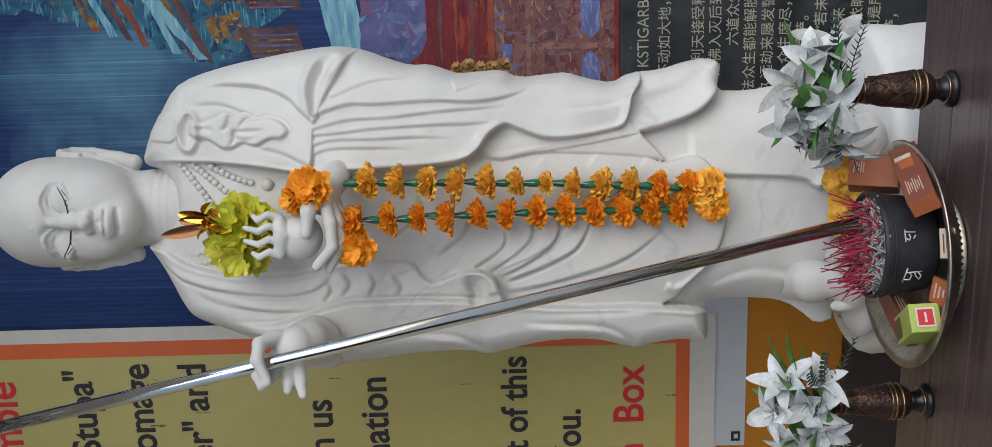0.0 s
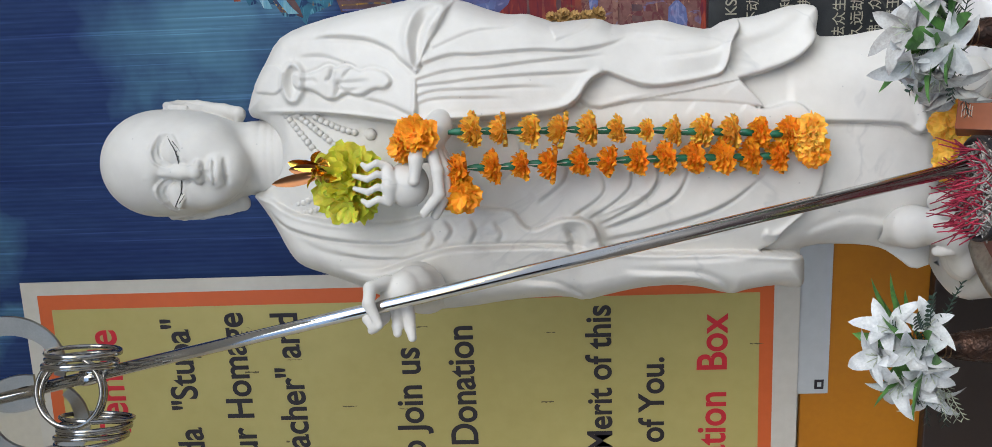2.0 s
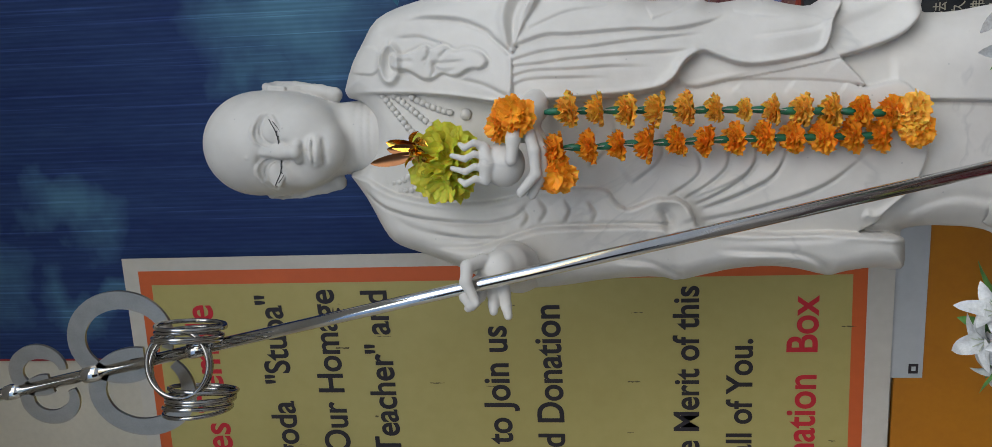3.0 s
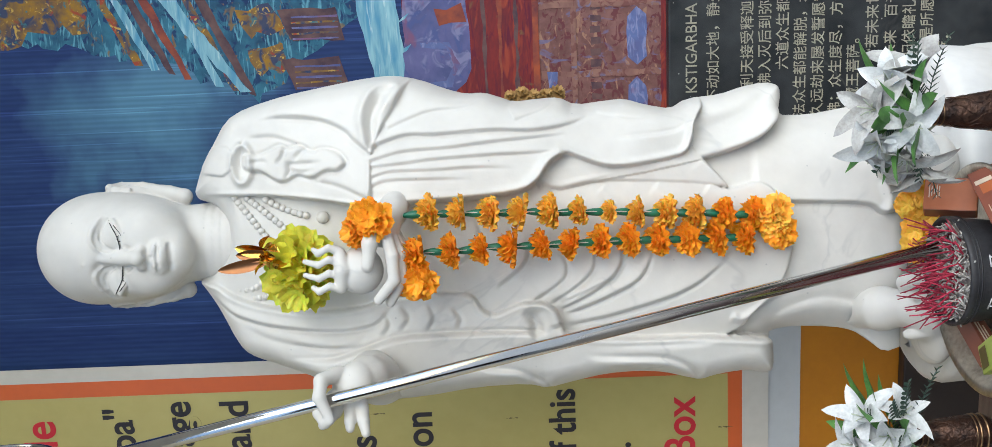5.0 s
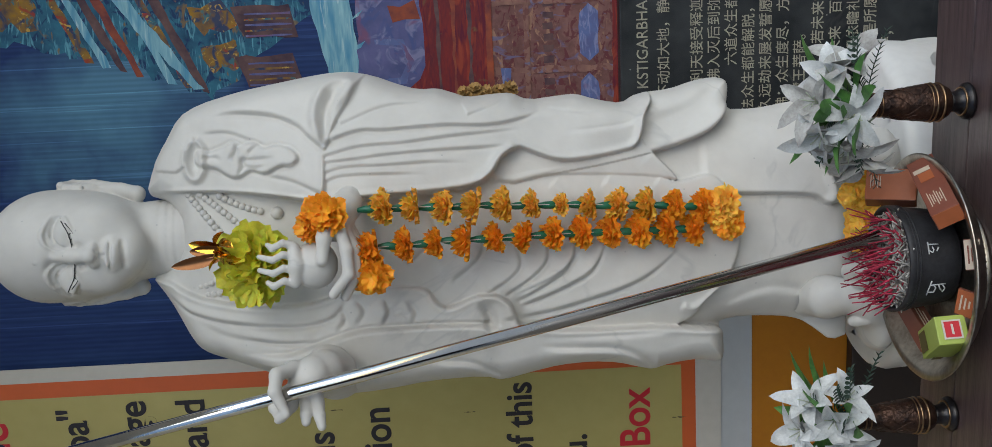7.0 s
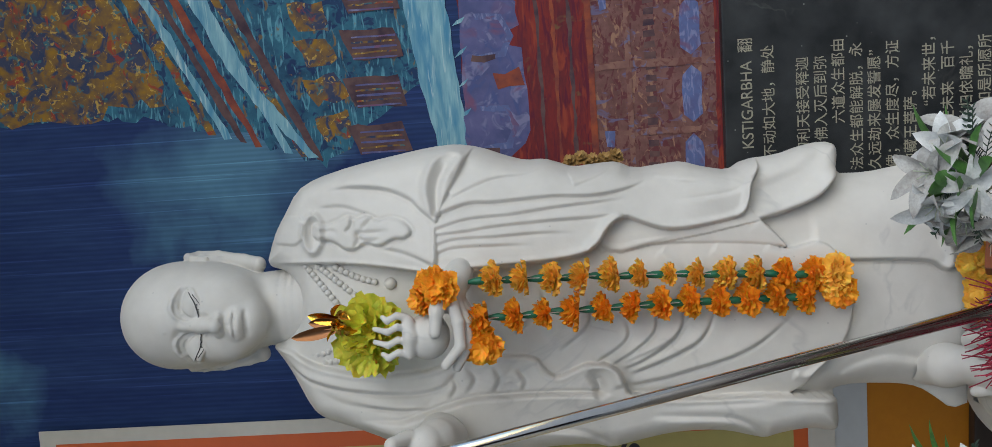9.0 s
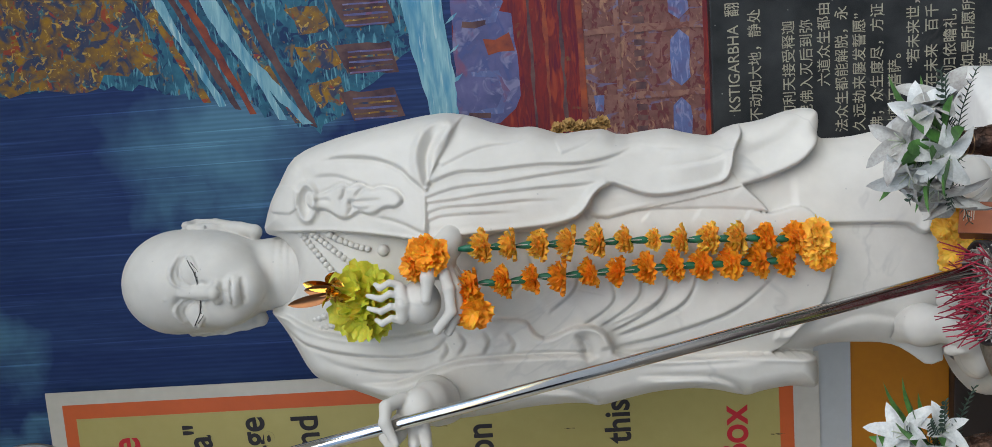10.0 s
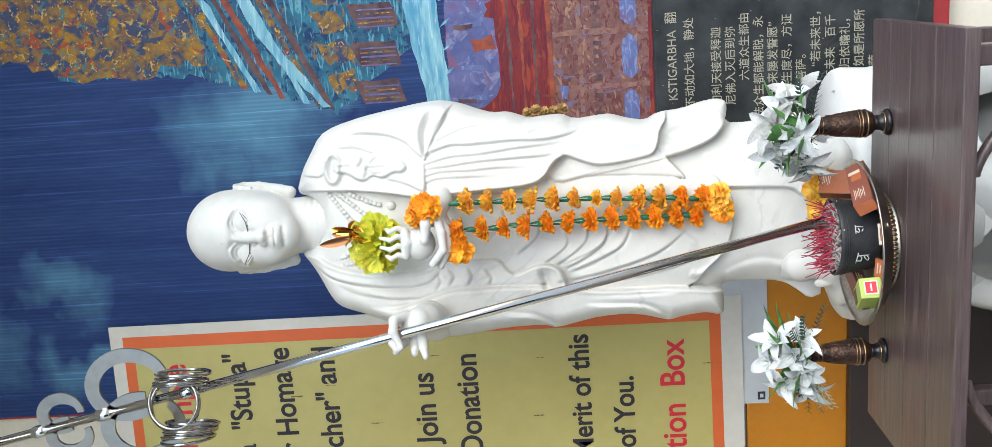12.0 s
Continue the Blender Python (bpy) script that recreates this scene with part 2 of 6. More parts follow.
def cloudy(m, blobs, colour):
    """Soft printed clouds in a material: blobs are (x, z, half width, half height, strength) in the wall's plane."""
    nt = m.node_tree
    b = nt.nodes["Principled BSDF"]
    old = b.inputs["Base Color"].links[0].from_socket
    co = nt.nodes.new("ShaderNodeTexCoord")
    warp = nt.nodes.new("ShaderNodeTexNoise")
    warp.inputs["Scale"].default_value, warp.inputs["Detail"].default_value = 7.0, 7.0
    nt.links.new(co.outputs["Object"], warp.inputs[0])
    sh = nt.nodes.new("ShaderNodeVectorMath")
    sh.operation = "MULTIPLY_ADD"
    nt.links.new(warp.outputs["Color"], sh.inputs[0])
    sh.inputs[1].default_value = (0.34, 0.0, 0.34)
    nt.links.new(co.outputs["Object"], sh.inputs[2])
    total = None
    for x, z, w, h, k in blobs:
        mp = nt.nodes.new("ShaderNodeMapping")
        mp.vector_type = "POINT"
        mp.inputs["Scale"].default_value = (1 / w, 0, 1 / h)
        mp.inputs["Location"].default_value = (-(x + 0.17) / w, 0, -(z + 0.17) / h)
        nt.links.new(sh.outputs[0], mp.inputs[0])
        ln = nt.nodes.new("ShaderNodeVectorMath")
        ln.operation = "LENGTH"
        nt.links.new(mp.outputs[0], ln.inputs[0])
        mr = nt.nodes.new("ShaderNodeMapRange")
        mr.inputs["From Min"].default_value, mr.inputs["From Max"].default_value = 1.15, 0.25
        mr.inputs["To Max"].default_value = k
        nt.links.new(ln.outputs["Value"], mr.inputs[0])
        if total is None:
            total = mr.outputs[0]
        else:
            mx = nt.nodes.new("ShaderNodeMath")
            mx.operation = "MAXIMUM"
            nt.links.new(total, mx.inputs[0])
            nt.links.new(mr.outputs[0], mx.inputs[1])
            total = mx.outputs[0]
    mix = nt.nodes.new("ShaderNodeMix")
    mix.data_type = "RGBA"
    nt.links.new(total, mix.inputs["Factor"])
    nt.links.new(old, mix.inputs["A"])
    mix.inputs["B"].default_value = (*colour, 1)
    # light and shade of the plastic board's fine upright flutes, striped into the colour
    wave = nt.nodes.new("ShaderNodeTexWave")
    wave.bands_direction = "X"
    wave.inputs["Scale"].default_value, wave.inputs["Distortion"].default_value = 26.0, 0.6
    nt.links.new(co.outputs["Object"], wave.inputs[0])
    mr = nt.nodes.new("ShaderNodeMapRange")
    mr.inputs["To Min"].default_value, mr.inputs["To Max"].default_value = 0.90, 1.08
    nt.links.new(wave.outputs["Fac"], mr.inputs[0])
    hs = nt.nodes.new("ShaderNodeHueSaturation")
    # thin paler lines along some of the flutes
    thin = nt.nodes.new("ShaderNodeTexNoise")
    thin.inputs["Scale"].default_value, thin.inputs["Detail"].default_value = 1.0, 2.0
    tm = nt.nodes.new("ShaderNodeMapping")
    tm.inputs["Scale"].default_value = (150, 1, 1.6)
    nt.links.new(co.outputs["Object"], tm.inputs[0])
    nt.links.new(tm.outputs[0], thin.inputs[0])
    tr = nt.nodes.new("ShaderNodeMapRange")
    tr.inputs["From Min"].default_value, tr.inputs["From Max"].default_value = 0.60, 0.74
    tr.inputs["To Max"].default_value = 0.75
    nt.links.new(thin.outputs[0], tr.inputs[0])
    both = nt.nodes.new("ShaderNodeMath")
    nt.links.new(tr.outputs[0], both.inputs[0])
    nt.links.new(mr.outputs[0], both.inputs[1])
    nt.links.new(both.outputs[0], hs.inputs["Value"])
    nt.links.new(mix.outputs["Result"], hs.inputs["Color"])
    nt.links.new(hs.outputs[0], b.inputs["Base Color"])


cloudy(M_NAVY, ((-0.12, 2.32, 0.20, 0.26, 0.85), (-0.26, 2.46, 0.10, 0.12, 0.5), (-0.62, 3.02, 0.11, 0.13, 0.6), (-0.87, 2.98, 0.07, 0.12, 0.5), (-0.05, 2.10, 0.16, 0.12, 0.7), (-0.80, 3.3, 0.16, 0.14, 0.55)), (0.10, 0.23, 0.34))
M_CLOUD = material("mural_cloud_blue", (0.10, 0.22, 0.33), 0.32, dark=(0.04, 0.10, 0.22), scale=6, fine=30, amount=1.0)
M_TEAL = material("mural_teal", (0.045, 0.17, 0.25), 0.32, dark=(0.02, 0.06, 0.12), scale=14, fine=60, amount=1.0)
M_CYAN = material("mural_pale_cyan", (0.30, 0.52, 0.58), 0.32, dark=(0.09, 0.26, 0.40), scale=12, fine=60, amount=0.9, stretch=(0.5, 1, 3))
M_GOLD = material("mural_ochre", (0.31, 0.17, 0.022), 0.32, dark=(0.075, 0.06, 0.075), scale=26, fine=70, amount=1.0)
M_RUST = material("mural_rust", (0.33, 0.085, 0.04), 0.32, dark=(0.12, 0.04, 0.05), scale=20, fine=70, amount=1.0)
M_PLUM = material("mural_dark_plum", (0.055, 0.035, 0.055), 0.32, dark=(0.17, 0.10, 0.09), scale=16, fine=60, amount=0.9)
M_LILAC = material("mural_lilac_blue", (0.135, 0.135, 0.29), 0.32, dark=(0.07, 0.085, 0.20), scale=10, fine=50, amount=1.0)
M_RED = material("mural_brick_red", (0.22, 0.032, 0.03), 0.32, dark=(0.11, 0.025, 0.035), scale=8, fine=60, amount=1.0, stretch=(1, 1, 3))
M_PINK = material("mural_pink_brown", (0.22, 0.115, 0.105), 0.32, dark=(0.12, 0.055, 0.055), scale=14, fine=90, amount=1.0)
M_SAND = material("mural_sand", (0.27, 0.15, 0.12), 0.32, dark=(0.17, 0.085, 0.08), scale=16, fine=80, amount=1.0)
M_BLUE = material("mural_bright_blue", (0.11, 0.15, 0.33), 0.32, dark=(0.10, 0.11, 0.24), scale=20, fine=80, amount=0.9)


def mottle(m, layers):
    """Printed patches in a mural colour: layers are (colour, scale, stretch, from, to)."""
    nt = m.node_tree
    b = nt.nodes["Principled BSDF"]
    out = b.inputs["Base Color"].links[0].from_socket
    co = nt.nodes.new("ShaderNodeTexCoord")
    for k, (colour, scale, stretch, lo, hi) in enumerate(layers):
        mp = nt.nodes.new("ShaderNodeMapping")
        mp.inputs["Scale"].default_value = stretch
        mp.inputs["Location"].default_value = (3.1 * k, 0, 1.7 * k)
        nt.links.new(co.outputs["Object"], mp.inputs[0])
        n = nt.nodes.new("ShaderNodeTexNoise")
        n.inputs["Scale"].default_value, n.inputs["Detail"].default_value, n.inputs["Distortion"].default_value = scale, 3.0, 1.2
        nt.links.new(mp.outputs[0], n.inputs[0])
        mr = nt.nodes.new("ShaderNodeMapRange")
        mr.inputs["From Min"].default_value, mr.inputs["From Max"].default_value = lo, hi
        mr.inputs["To Max"].default_value = 0.85
        nt.links.new(n.outputs[0], mr.inputs[0])
        mix = nt.nodes.new("ShaderNodeMix")
        mix.data_type = "RGBA"
        nt.links.new(mr.outputs[0], mix.inputs["Factor"])
        nt.links.new(out, mix.inputs["A"])
        mix.inputs["B"].default_value = (*colour, 1)
        out = mix.outputs["Result"]
    nt.links.new(out, b.inputs["Base Color"])


for _m in (M_NAVY, M_CLOUD, M_TEAL, M_CYAN, M_GOLD, M_RUST, M_PLUM, M_LILAC, M_RED, M_PINK, M_SAND, M_BLUE):
    # matt printed vinyl
    _m.node_tree.nodes["Principled BSDF"].inputs["Specular IOR Level"].default_value = 0.12
    _m.node_tree.nodes["Principled BSDF"].inputs["Roughness"].default_value = 0.5
mottle(M_GOLD, (((0.02, 0.05, 0.13), 20, (1, 1, 1), 0.50, 0.58), ((0.30, 0.05, 0.035), 26, (1, 1, 1), 0.60, 0.66), ((0.05, 0.16, 0.20), 34, (1, 1, 1), 0.60, 0.65), ((0.55, 0.36, 0.08), 60, (1, 1, 1), 0.60, 0.68)))
mottle(M_TEAL, (((0.018, 0.035, 0.11), 30, (1, 1, 1), 0.54, 0.60), ((0.13, 0.34, 0.44), 14, (1, 1, 6), 0.56, 0.66), ((0.20, 0.13, 0.06), 22, (1, 1, 2), 0.62, 0.68)))
mottle(M_CYAN, (((0.07, 0.25, 0.42), 9, (0.6, 1, 5), 0.50, 0.66), ((0.45, 0.60, 0.62), 14, (0.6, 1, 7), 0.60, 0.70)))
mottle(M_LILAC, (((0.075, 0.10, 0.25), 16, (1, 1, 1.6), 0.54, 0.62), ((0.22, 0.22, 0.37), 22, (1, 1, 1), 0.58, 0.68), ((0.20, 0.09, 0.16), 12, (1, 1, 1), 0.60, 0.70)))
mottle(M_RED, (((0.10, 0.018, 0.04), 12, (1, 1, 7), 0.52, 0.64), ((0.30, 0.06, 0.035), 9, (1, 1, 5), 0.56, 0.68), ((0.16, 0.10, 0.05), 14, (1, 1, 1), 0.64, 0.70)))
mottle(M_PINK, (((0.12, 0.035, 0.045), 40, (1, 1, 1.5), 0.53, 0.60), ((0.33, 0.19, 0.13), 30, (1, 1, 2), 0.58, 0.66), ((0.14, 0.13, 0.24), 18, (2, 1, 1), 0.60, 0.68)))
mottle(M_SAND, (((0.15, 0.06, 0.06), 46, (1, 1, 1), 0.52, 0.60), ((0.15, 0.15, 0.26), 30, (1, 1, 1), 0.60, 0.68)))
mottle(M_BLUE, (((0.22, 0.24, 0.42), 30, (1, 1, 3), 0.50, 0.62), ((0.16, 0.09, 0.17), 22, (1, 1, 1), 0.58, 0.68)))


# ---------- helpers of this scene ----------
def to_object(name, bm, mat=None, parent=None, label="", smooth=True, m=None):
    me = bpy.data.meshes.new(name)
    bmesh.ops.recalc_face_normals(bm, faces=bm.faces)
    bm.to_mesh(me)
    bm.free()
    for x in (mat if isinstance(mat, (list, tuple)) else [mat]):
        if x:
            me.materials.append(x)
    me.polygons.foreach_set("use_smooth", [smooth] * len(me.polygons))
    ob = new(name, me)
    if parent:
        ob.parent = parent
    if m is not None:
        ob.matrix_basis = m
    if label:
        tagged(ob, label)
    return ob


def part(name, bm, mat, parent, label="", smooth=True, m=None):
    return to_object(name, bm, mat, parent, label, smooth, m)


def again(ob, name, parent, m, mat=None):
    """Another object on the same mesh."""
    o = new(name, ob.data)
    o.parent = parent
    o.matrix_basis = m
    return o


def thing(name, label, category, m=None, group="", kind=""):
    e = new(name)
    e.empty_display_size = 0.05
    if m is not None:
        e.matrix_basis = m
    return tagged(e, label, category, group, kind)


def box(sx, sy, sz, x=0, y=0, z=0, bevel=0.0, bm=None, rot=None):
    own = bm or bmesh.new()
    mm = Matrix.Translation((x, y, z)) @ (rot or Matrix()) @ Matrix.Diagonal((sx, sy, sz, 1))
    made = bmesh.ops.create_cube(own, size=1, matrix=mm)
    if bevel:
        edges = list({e for v in made["verts"] for e in v.link_edges})
        bmesh.ops.bevel(own, geom=edges, offset=bevel, segments=2, affect="EDGES", profile=0.6)
    return own


def lathe(profile, n=40, bm=None):
    """A turned shape from (radius, height) pairs."""
    own = bm or bmesh.new()
    rings = []
    for r, z in profile:
        rings.append([own.verts.new((max(r, 1e-4) * math.cos(2 * math.pi * i / n), max(r, 1e-4) * math.sin(2 * math.pi * i / n), z)) for i in range(n)])
    for a, b in zip(rings, rings[1:]):
        for i in range(n):
            own.faces.new((a[i], a[(i + 1) % n], b[(i + 1) % n], b[i]))
    own.faces.new(rings[0])
    own.faces.new(rings[-1])
    return own


def tube(points, radii, n=10, bm=None):
    """A round bar along points."""
    own = bm or bmesh.new()
    pts = [Vector(p) for p in points]
    if not isinstance(radii, (list, tuple)):
        radii = [radii] * len(pts)
    rings, side = [], None
    for i, p in enumerate(pts):
        d = (pts[min(i + 1, len(pts) - 1)] - pts[max(i - 1, 0)]).normalized()
        if side is None:
            side = d.orthogonal().normalized()
        side = (side - d * side.dot(d)).normalized()
        up = d.cross(side)
        rings.append([own.verts.new(p + radii[i] * (side * math.cos(2 * math.pi * k / n) + up * math.sin(2 * math.pi * k / n))) for k in range(n)])
    for a, b in zip(rings, rings[1:]):
        for i in range(n):
            own.faces.new((a[i], a[(i + 1) % n], b[(i + 1) % n], b[i]))
    own.faces.new(rings[0])
    own.faces.new(rings[-1])
    return own


def torus(R, r, n=36, k=8, bm=None, m=Matrix()):
    own = bm or bmesh.new()
    ring = []
    for i in range(n):
        a = 2 * math.pi * i / n
        ring.append([own.verts.new(m @ Vector(((R + r * math.cos(2 * math.pi * j / k)) * math.cos(a), (R + r * math.cos(2 * math.pi * j / k)) * math.sin(a), r * math.sin(2 * math.pi * j / k)))) for j in range(k)])
    for i in range(n):
        for j in range(k):
            own.faces.new((ring[i][j], ring[(i + 1) % n][j], ring[(i + 1) % n][(j + 1) % k], ring[i][(j + 1) % k]))
    return own


def sheet(points, y, thick=0.002, bm=None):
    """A flat sheet in the wall's plane, from (x, z) corners, facing -y."""
    own = bm or bmesh.new()
    front = [own.verts.new((x, y, z)) for x, z in points]
    back = [own.verts.new((x, y + thick, z)) for x, z in points]
    own.faces.new(front)
    own.faces.new(back[::-1])
    for i in range(len(points)):
        j = (i + 1) % len(points)
        own.faces.new((front[i], front[j], back[j], back[i]))
    return own


def words(name, text, x, z, y, size, mat, parent, right=False, squeeze=1.0, thick=0.0012, bold=0.0):
    """Lettering on the wall, with the built-in font."""
    cu = bpy.data.curves.new(name, "FONT")
    cu.body, cu.size, cu.extrude, cu.offset = text, size, thick, bold
    cu.align_x = "RIGHT" if right else "LEFT"
    cu.materials.append(mat)
    ob = new(name, cu)
    ob.parent = parent
    ob.matrix_basis = Matrix.Translation((x, y, z)) @ pose(0, 0, 0, 90) @ Matrix.Diagonal((squeeze, 1, 1, 1))
    return ob


# ---------- the setting ----------
tagged(to_object("floor", box(5, 3.2, 0.1, -0.3, 1.2, -0.05), FLOOR, smooth=False), "brown polished tile floor of the shrine", "floor", kind="structure")
tagged(to_object("ground", box(400, 400, 0.1, 0, 0, -0.22), YARD, smooth=False), "grey paved yard in front of the shrine", "ground", kind="structure")
tagged(to_object("wall_north", box(5, 0.2, 4.2, -0.3, 2.62, 2.1), PAINT, smooth=False), "cream painted wall behind the statue", "wall", kind="structure")
# added, unseen: reaches forward so head and upper mural get less sky
tagged(to_object("ceiling", box(5, 3.7, 0.12, -0.3, 0.95, 4.2), PAINT, smooth=False), "unseen cream soffit, added over the shrine to shade the statue's upper part", "ceiling", kind="structure")
# added, unseen: keeps out sky from the left, bounces light onto the banner
tagged(to_object("added_wall_west", box(0.2, 3.4, 4.2, -2.75, 1.1, 2.1), PAINT, smooth=False), "unseen cream side wall, added to block sky from the left and bounce light", "wall", kind="structure")
# added, unseen: gives the staff dark reflections and blocks sky from front left
tagged(to_object("added_wall_south", box(2.2, 0.15, 3.2, -1.75, -1.75, 1.40), PLINTH, smooth=False), "unseen dark brown wall, added to darken the staff's reflections and block front-left sky", "wall", kind="structure")
tagged(to_object("plinth", box(2.4, 0.06, 0.60, -1.66, 2.49, 0.30, 0.004), PLINTH, smooth=False), "dark brown stone dado under the amber board", "plinth", kind="structure")
tagged(to_object("trim", box(2.4, 0.035, 0.045, 0.72, 2.484, 0.36, 0.003), RED_TRIM, smooth=False), "dark red strip under the black slab", "trim", kind="structure")

WALL_Y = 2.508   # front of the printed mural

mural = thing("printed_mural", "large blue printed vinyl mural of temple roofs on the wall", "mural")
part("vinyl", sheet([(-1.035, 1.12), (0.9, 1.12), (0.9, 3.7), (-1.035, 3.7)], WALL_Y, 0.006), M_NAVY, mural, smooth=False)
part("red_edge", sheet([(-1.041, 1.12), (-1.0352, 1.12), (-1.0352, 3.7), (-1.041, 3.7)], WALL_Y, 0.006), RED_TRIM, mural, smooth=False)


def ragged(points, step=0.02, jitter=0.006, seed=1):
    """The outline with uneven, torn-looking sides."""
    rng = random.Random(seed)
    res = []
    for i, (x, z) in enumerate(points):
        x2, z2 = points[(i + 1) % len(points)]
        k = max(1, int(math.hypot(x2 - x, z2 - z) / step))
        for j in range(k):
            f = j / k
            res.append((x + (x2 - x) * f + rng.uniform(-jitter, jitter), z + (z2 - z) * f + rng.uniform(-jitter, jitter)))
    return res


LAYER = [0]


def printed(name, points, mat, jitter=0.005, seed=1):
    LAYER[0] += 1
    return part(name, sheet(ragged(points, 0.025, jitter, seed), WALL_Y - 0.0003 - 0.00006 * LAYER[0], 0.00004), mat, mural, smooth=False)


# clouds, roofs, beams and walls of the picture, from the back forwards
printed("printed_roof", [(0.03, 2.90), (0.9, 2.90), (0.9, 1.86), (0.10, 1.80), (-0.13, 2.08), (-0.05, 2.20), (-0.02, 2.36), (0.02, 2.5)], M_TEAL, 0.010, 5)
printed("printed_carving", [(0.02, 2.78), (0.10, 3.1), (0.9, 3.2), (0.9, 2.44), (0.24, 2.44), (0.05, 2.46), (0.06, 2.56), (0.02, 2.64)], M_GOLD, 0.016, 6)
for i in range(9):
    zz = 2.40 - 0.036 * i
    mat = (M_TEAL, M_GOLD, M_CYAN, M_PLUM, M_RUST, M_TEAL, M_CYAN, M_GOLD, M_PLUM)[i]
    xl = -0.02 - 0.011 * i
    printed("printed_rafter", [(xl, zz - 0.03), (0.9, zz + 0.42), (0.9, zz + 0.44 + 0.008 * (i % 3)), (xl, zz - 0.012)], mat, 0.003, 10 + i)
printed("printed_eave", [(-0.10, 2.095), (0.10, 2.24), (0.9, 2.60), (0.9, 2.66), (0.10, 2.28), (-0.10, 2.12)], M_CYAN, 0.004, 30)
for i in range(4):
    x0 = -0.06 + 0.085 * i
    printed("printed_bracket", [(x0, 2.075 + 0.012 * i), (x0 + 0.06, 2.10 + 0.012 * i), (x0 + 0.065, 2.02 + 0.012 * i), (x0 + 0.01, 2.0 + 0.012 * i)], M_GOLD, 0.008, 31 + i)
for i in range(5):
    x0 = -0.10 + 0.11 * i
    printed("printed_screen", [(x0, 1.99), (x0 + 0.07, 2.02), (x0 + 0.07, 1.89), (x0, 1.87)], M_PLUM, 0.003, 40 + i)
    for k in range(5):
        printed("printed_bar", [(x0 + 0.012 * k + 0.002, 1.99), (x0 + 0.012 * k + 0.006, 1.99), (x0 + 0.012 * k + 0.006, 1.885), (x0 + 0.012 * k + 0.002, 1.885)], M_GOLD if k % 2 else M_LILAC, 0.001, 50 + k)
printed("printed_beam", [(-0.12, 1.80), (0.05, 1.835), (0.9, 1.96), (0.9, 1.84), (0.05, 1.745), (-0.12, 1.735)], M_CYAN, 0.004, 60)
printed("printed_wall", [(-0.20, 1.735), (0.9, 1.74), (0.9, 1.40), (-0.30, 1.40)], M_RED, 0.003, 61)
printed("printed_awning", [(-0.13, 1.74), (0.05, 1.738), (0.26, 1.735), (0.26, 1.66), (0.23, 1.605), (0.17, 1.600), (0.16, 1.625), (0.13, 1.625), (0.12, 1.598), (0.0, 1.592), (-0.07, 1.59), (-0.10, 1.605), (-0.13, 1.64)], M_LILAC, 0.004, 62)
printed("printed_awning", [(0.3, 1.735), (0.7, 1.74), (0.7, 1.63), (0.66, 1.605), (0.33, 1.605), (0.3, 1.64)], M_LILAC, 0.004, 63)
for i, x0 in enumerate((-0.11, 0.10, 0.34, 0.52)):
    printed("printed_scallop", [(x0, 1.70), (x0 + 0.012, 1.70), (x0 + 0.016, 1.645), (x0 + 0.05, 1.628), (x0 + 0.09, 1.645), (x0 + 0.094, 1.70), (x0 + 0.104, 1.70), (x0 + 0.10, 1.635), (x0 + 0.05, 1.615), (x0 + 0.004, 1.635)], M_BLUE, 0.003, 160 + i)
    printed("printed_fringe", [(x0 - 0.004, 1.715), (x0 + 0.008, 1.715), (x0 + 0.008, 1.66), (x0 - 0.004, 1.66)], M_PLUM, 0.004, 170 + i)
for i in range(3):
    printed("printed_shade", [(-0.20, 1.56 - 0.036 * i), (0.9, 1.565 - 0.036 * i), (0.9, 1.557 - 0.036 * i), (-0.20, 1.552 - 0.036 * i)], M_RUST if i % 2 else M_PLUM, 0.003, 180 + i)
printed("printed_ornament", [(0.03, 1.655), (0.07, 1.66), (0.075, 1.60), (0.03, 1.60)], M_RUST, 0.009, 64)
for i in range(5):
    x0 = -0.03 + 0.07 * i
    printed("printed_flash", [(x0, 1.752), (x0 + 0.012, 1.74), (x0 + 0.022, 1.722), (x0 + 0.008, 1.732)], M_CYAN, 0.002, 65 + i)
printed("printed_frieze", [(-0.40, 1.438), (0.9, 1.444), (0.9, 1.12), (-0.40, 1.12)], M_PINK, 0.003, 70)
for i in range(22):
    x0 = -0.3 + 0.025 * i
    printed("printed_pane", [(x0, 1.318), (x0 + 0.014, 1.318), (x0 + 0.014, 1.294), (x0, 1.294)], M_PLUM, 0.002, 80 + i)
for i in range(6):
    x0 = -0.22 + 0.155 * i
    printed("printed_oval", [(x0 + 0.006, 1.236), (x0 + 0.10, 1.236), (x0 + 0.12, 1.215), (x0 + 0.10, 1.192), (x0 + 0.006, 1.192), (x0 - 0.012, 1.214)], M_BLUE, 0.003, 110 + i)
    printed("printed_post", [(x0 + 0.122, 1.43), (x0 + 0.137, 1.43), (x0 + 0.137, 1.13), (x0 + 0.122, 1.13)], M_SAND, 0.003, 120 + i)
    if i % 2:
        continue
    printed("printed_jewel", [(x0 + 0.10, 1.415), (x0 + 0.135, 1.415), (x0 + 0.135, 1.397), (x0 + 0.10, 1.397)], M_BLUE, 0.004, 130 + i)
printed("printed_line", [(-0.40, 1.446), (0.9, 1.452), (0.9, 1.438), (-0.40, 1.432)], M_RUST, 0.001, 140)
printed("printed_line", [(-0.40, 1.36), (0.9, 1.366), (0.9, 1.352), (-0.40, 1.348)], M_SAND, 0.001, 141)
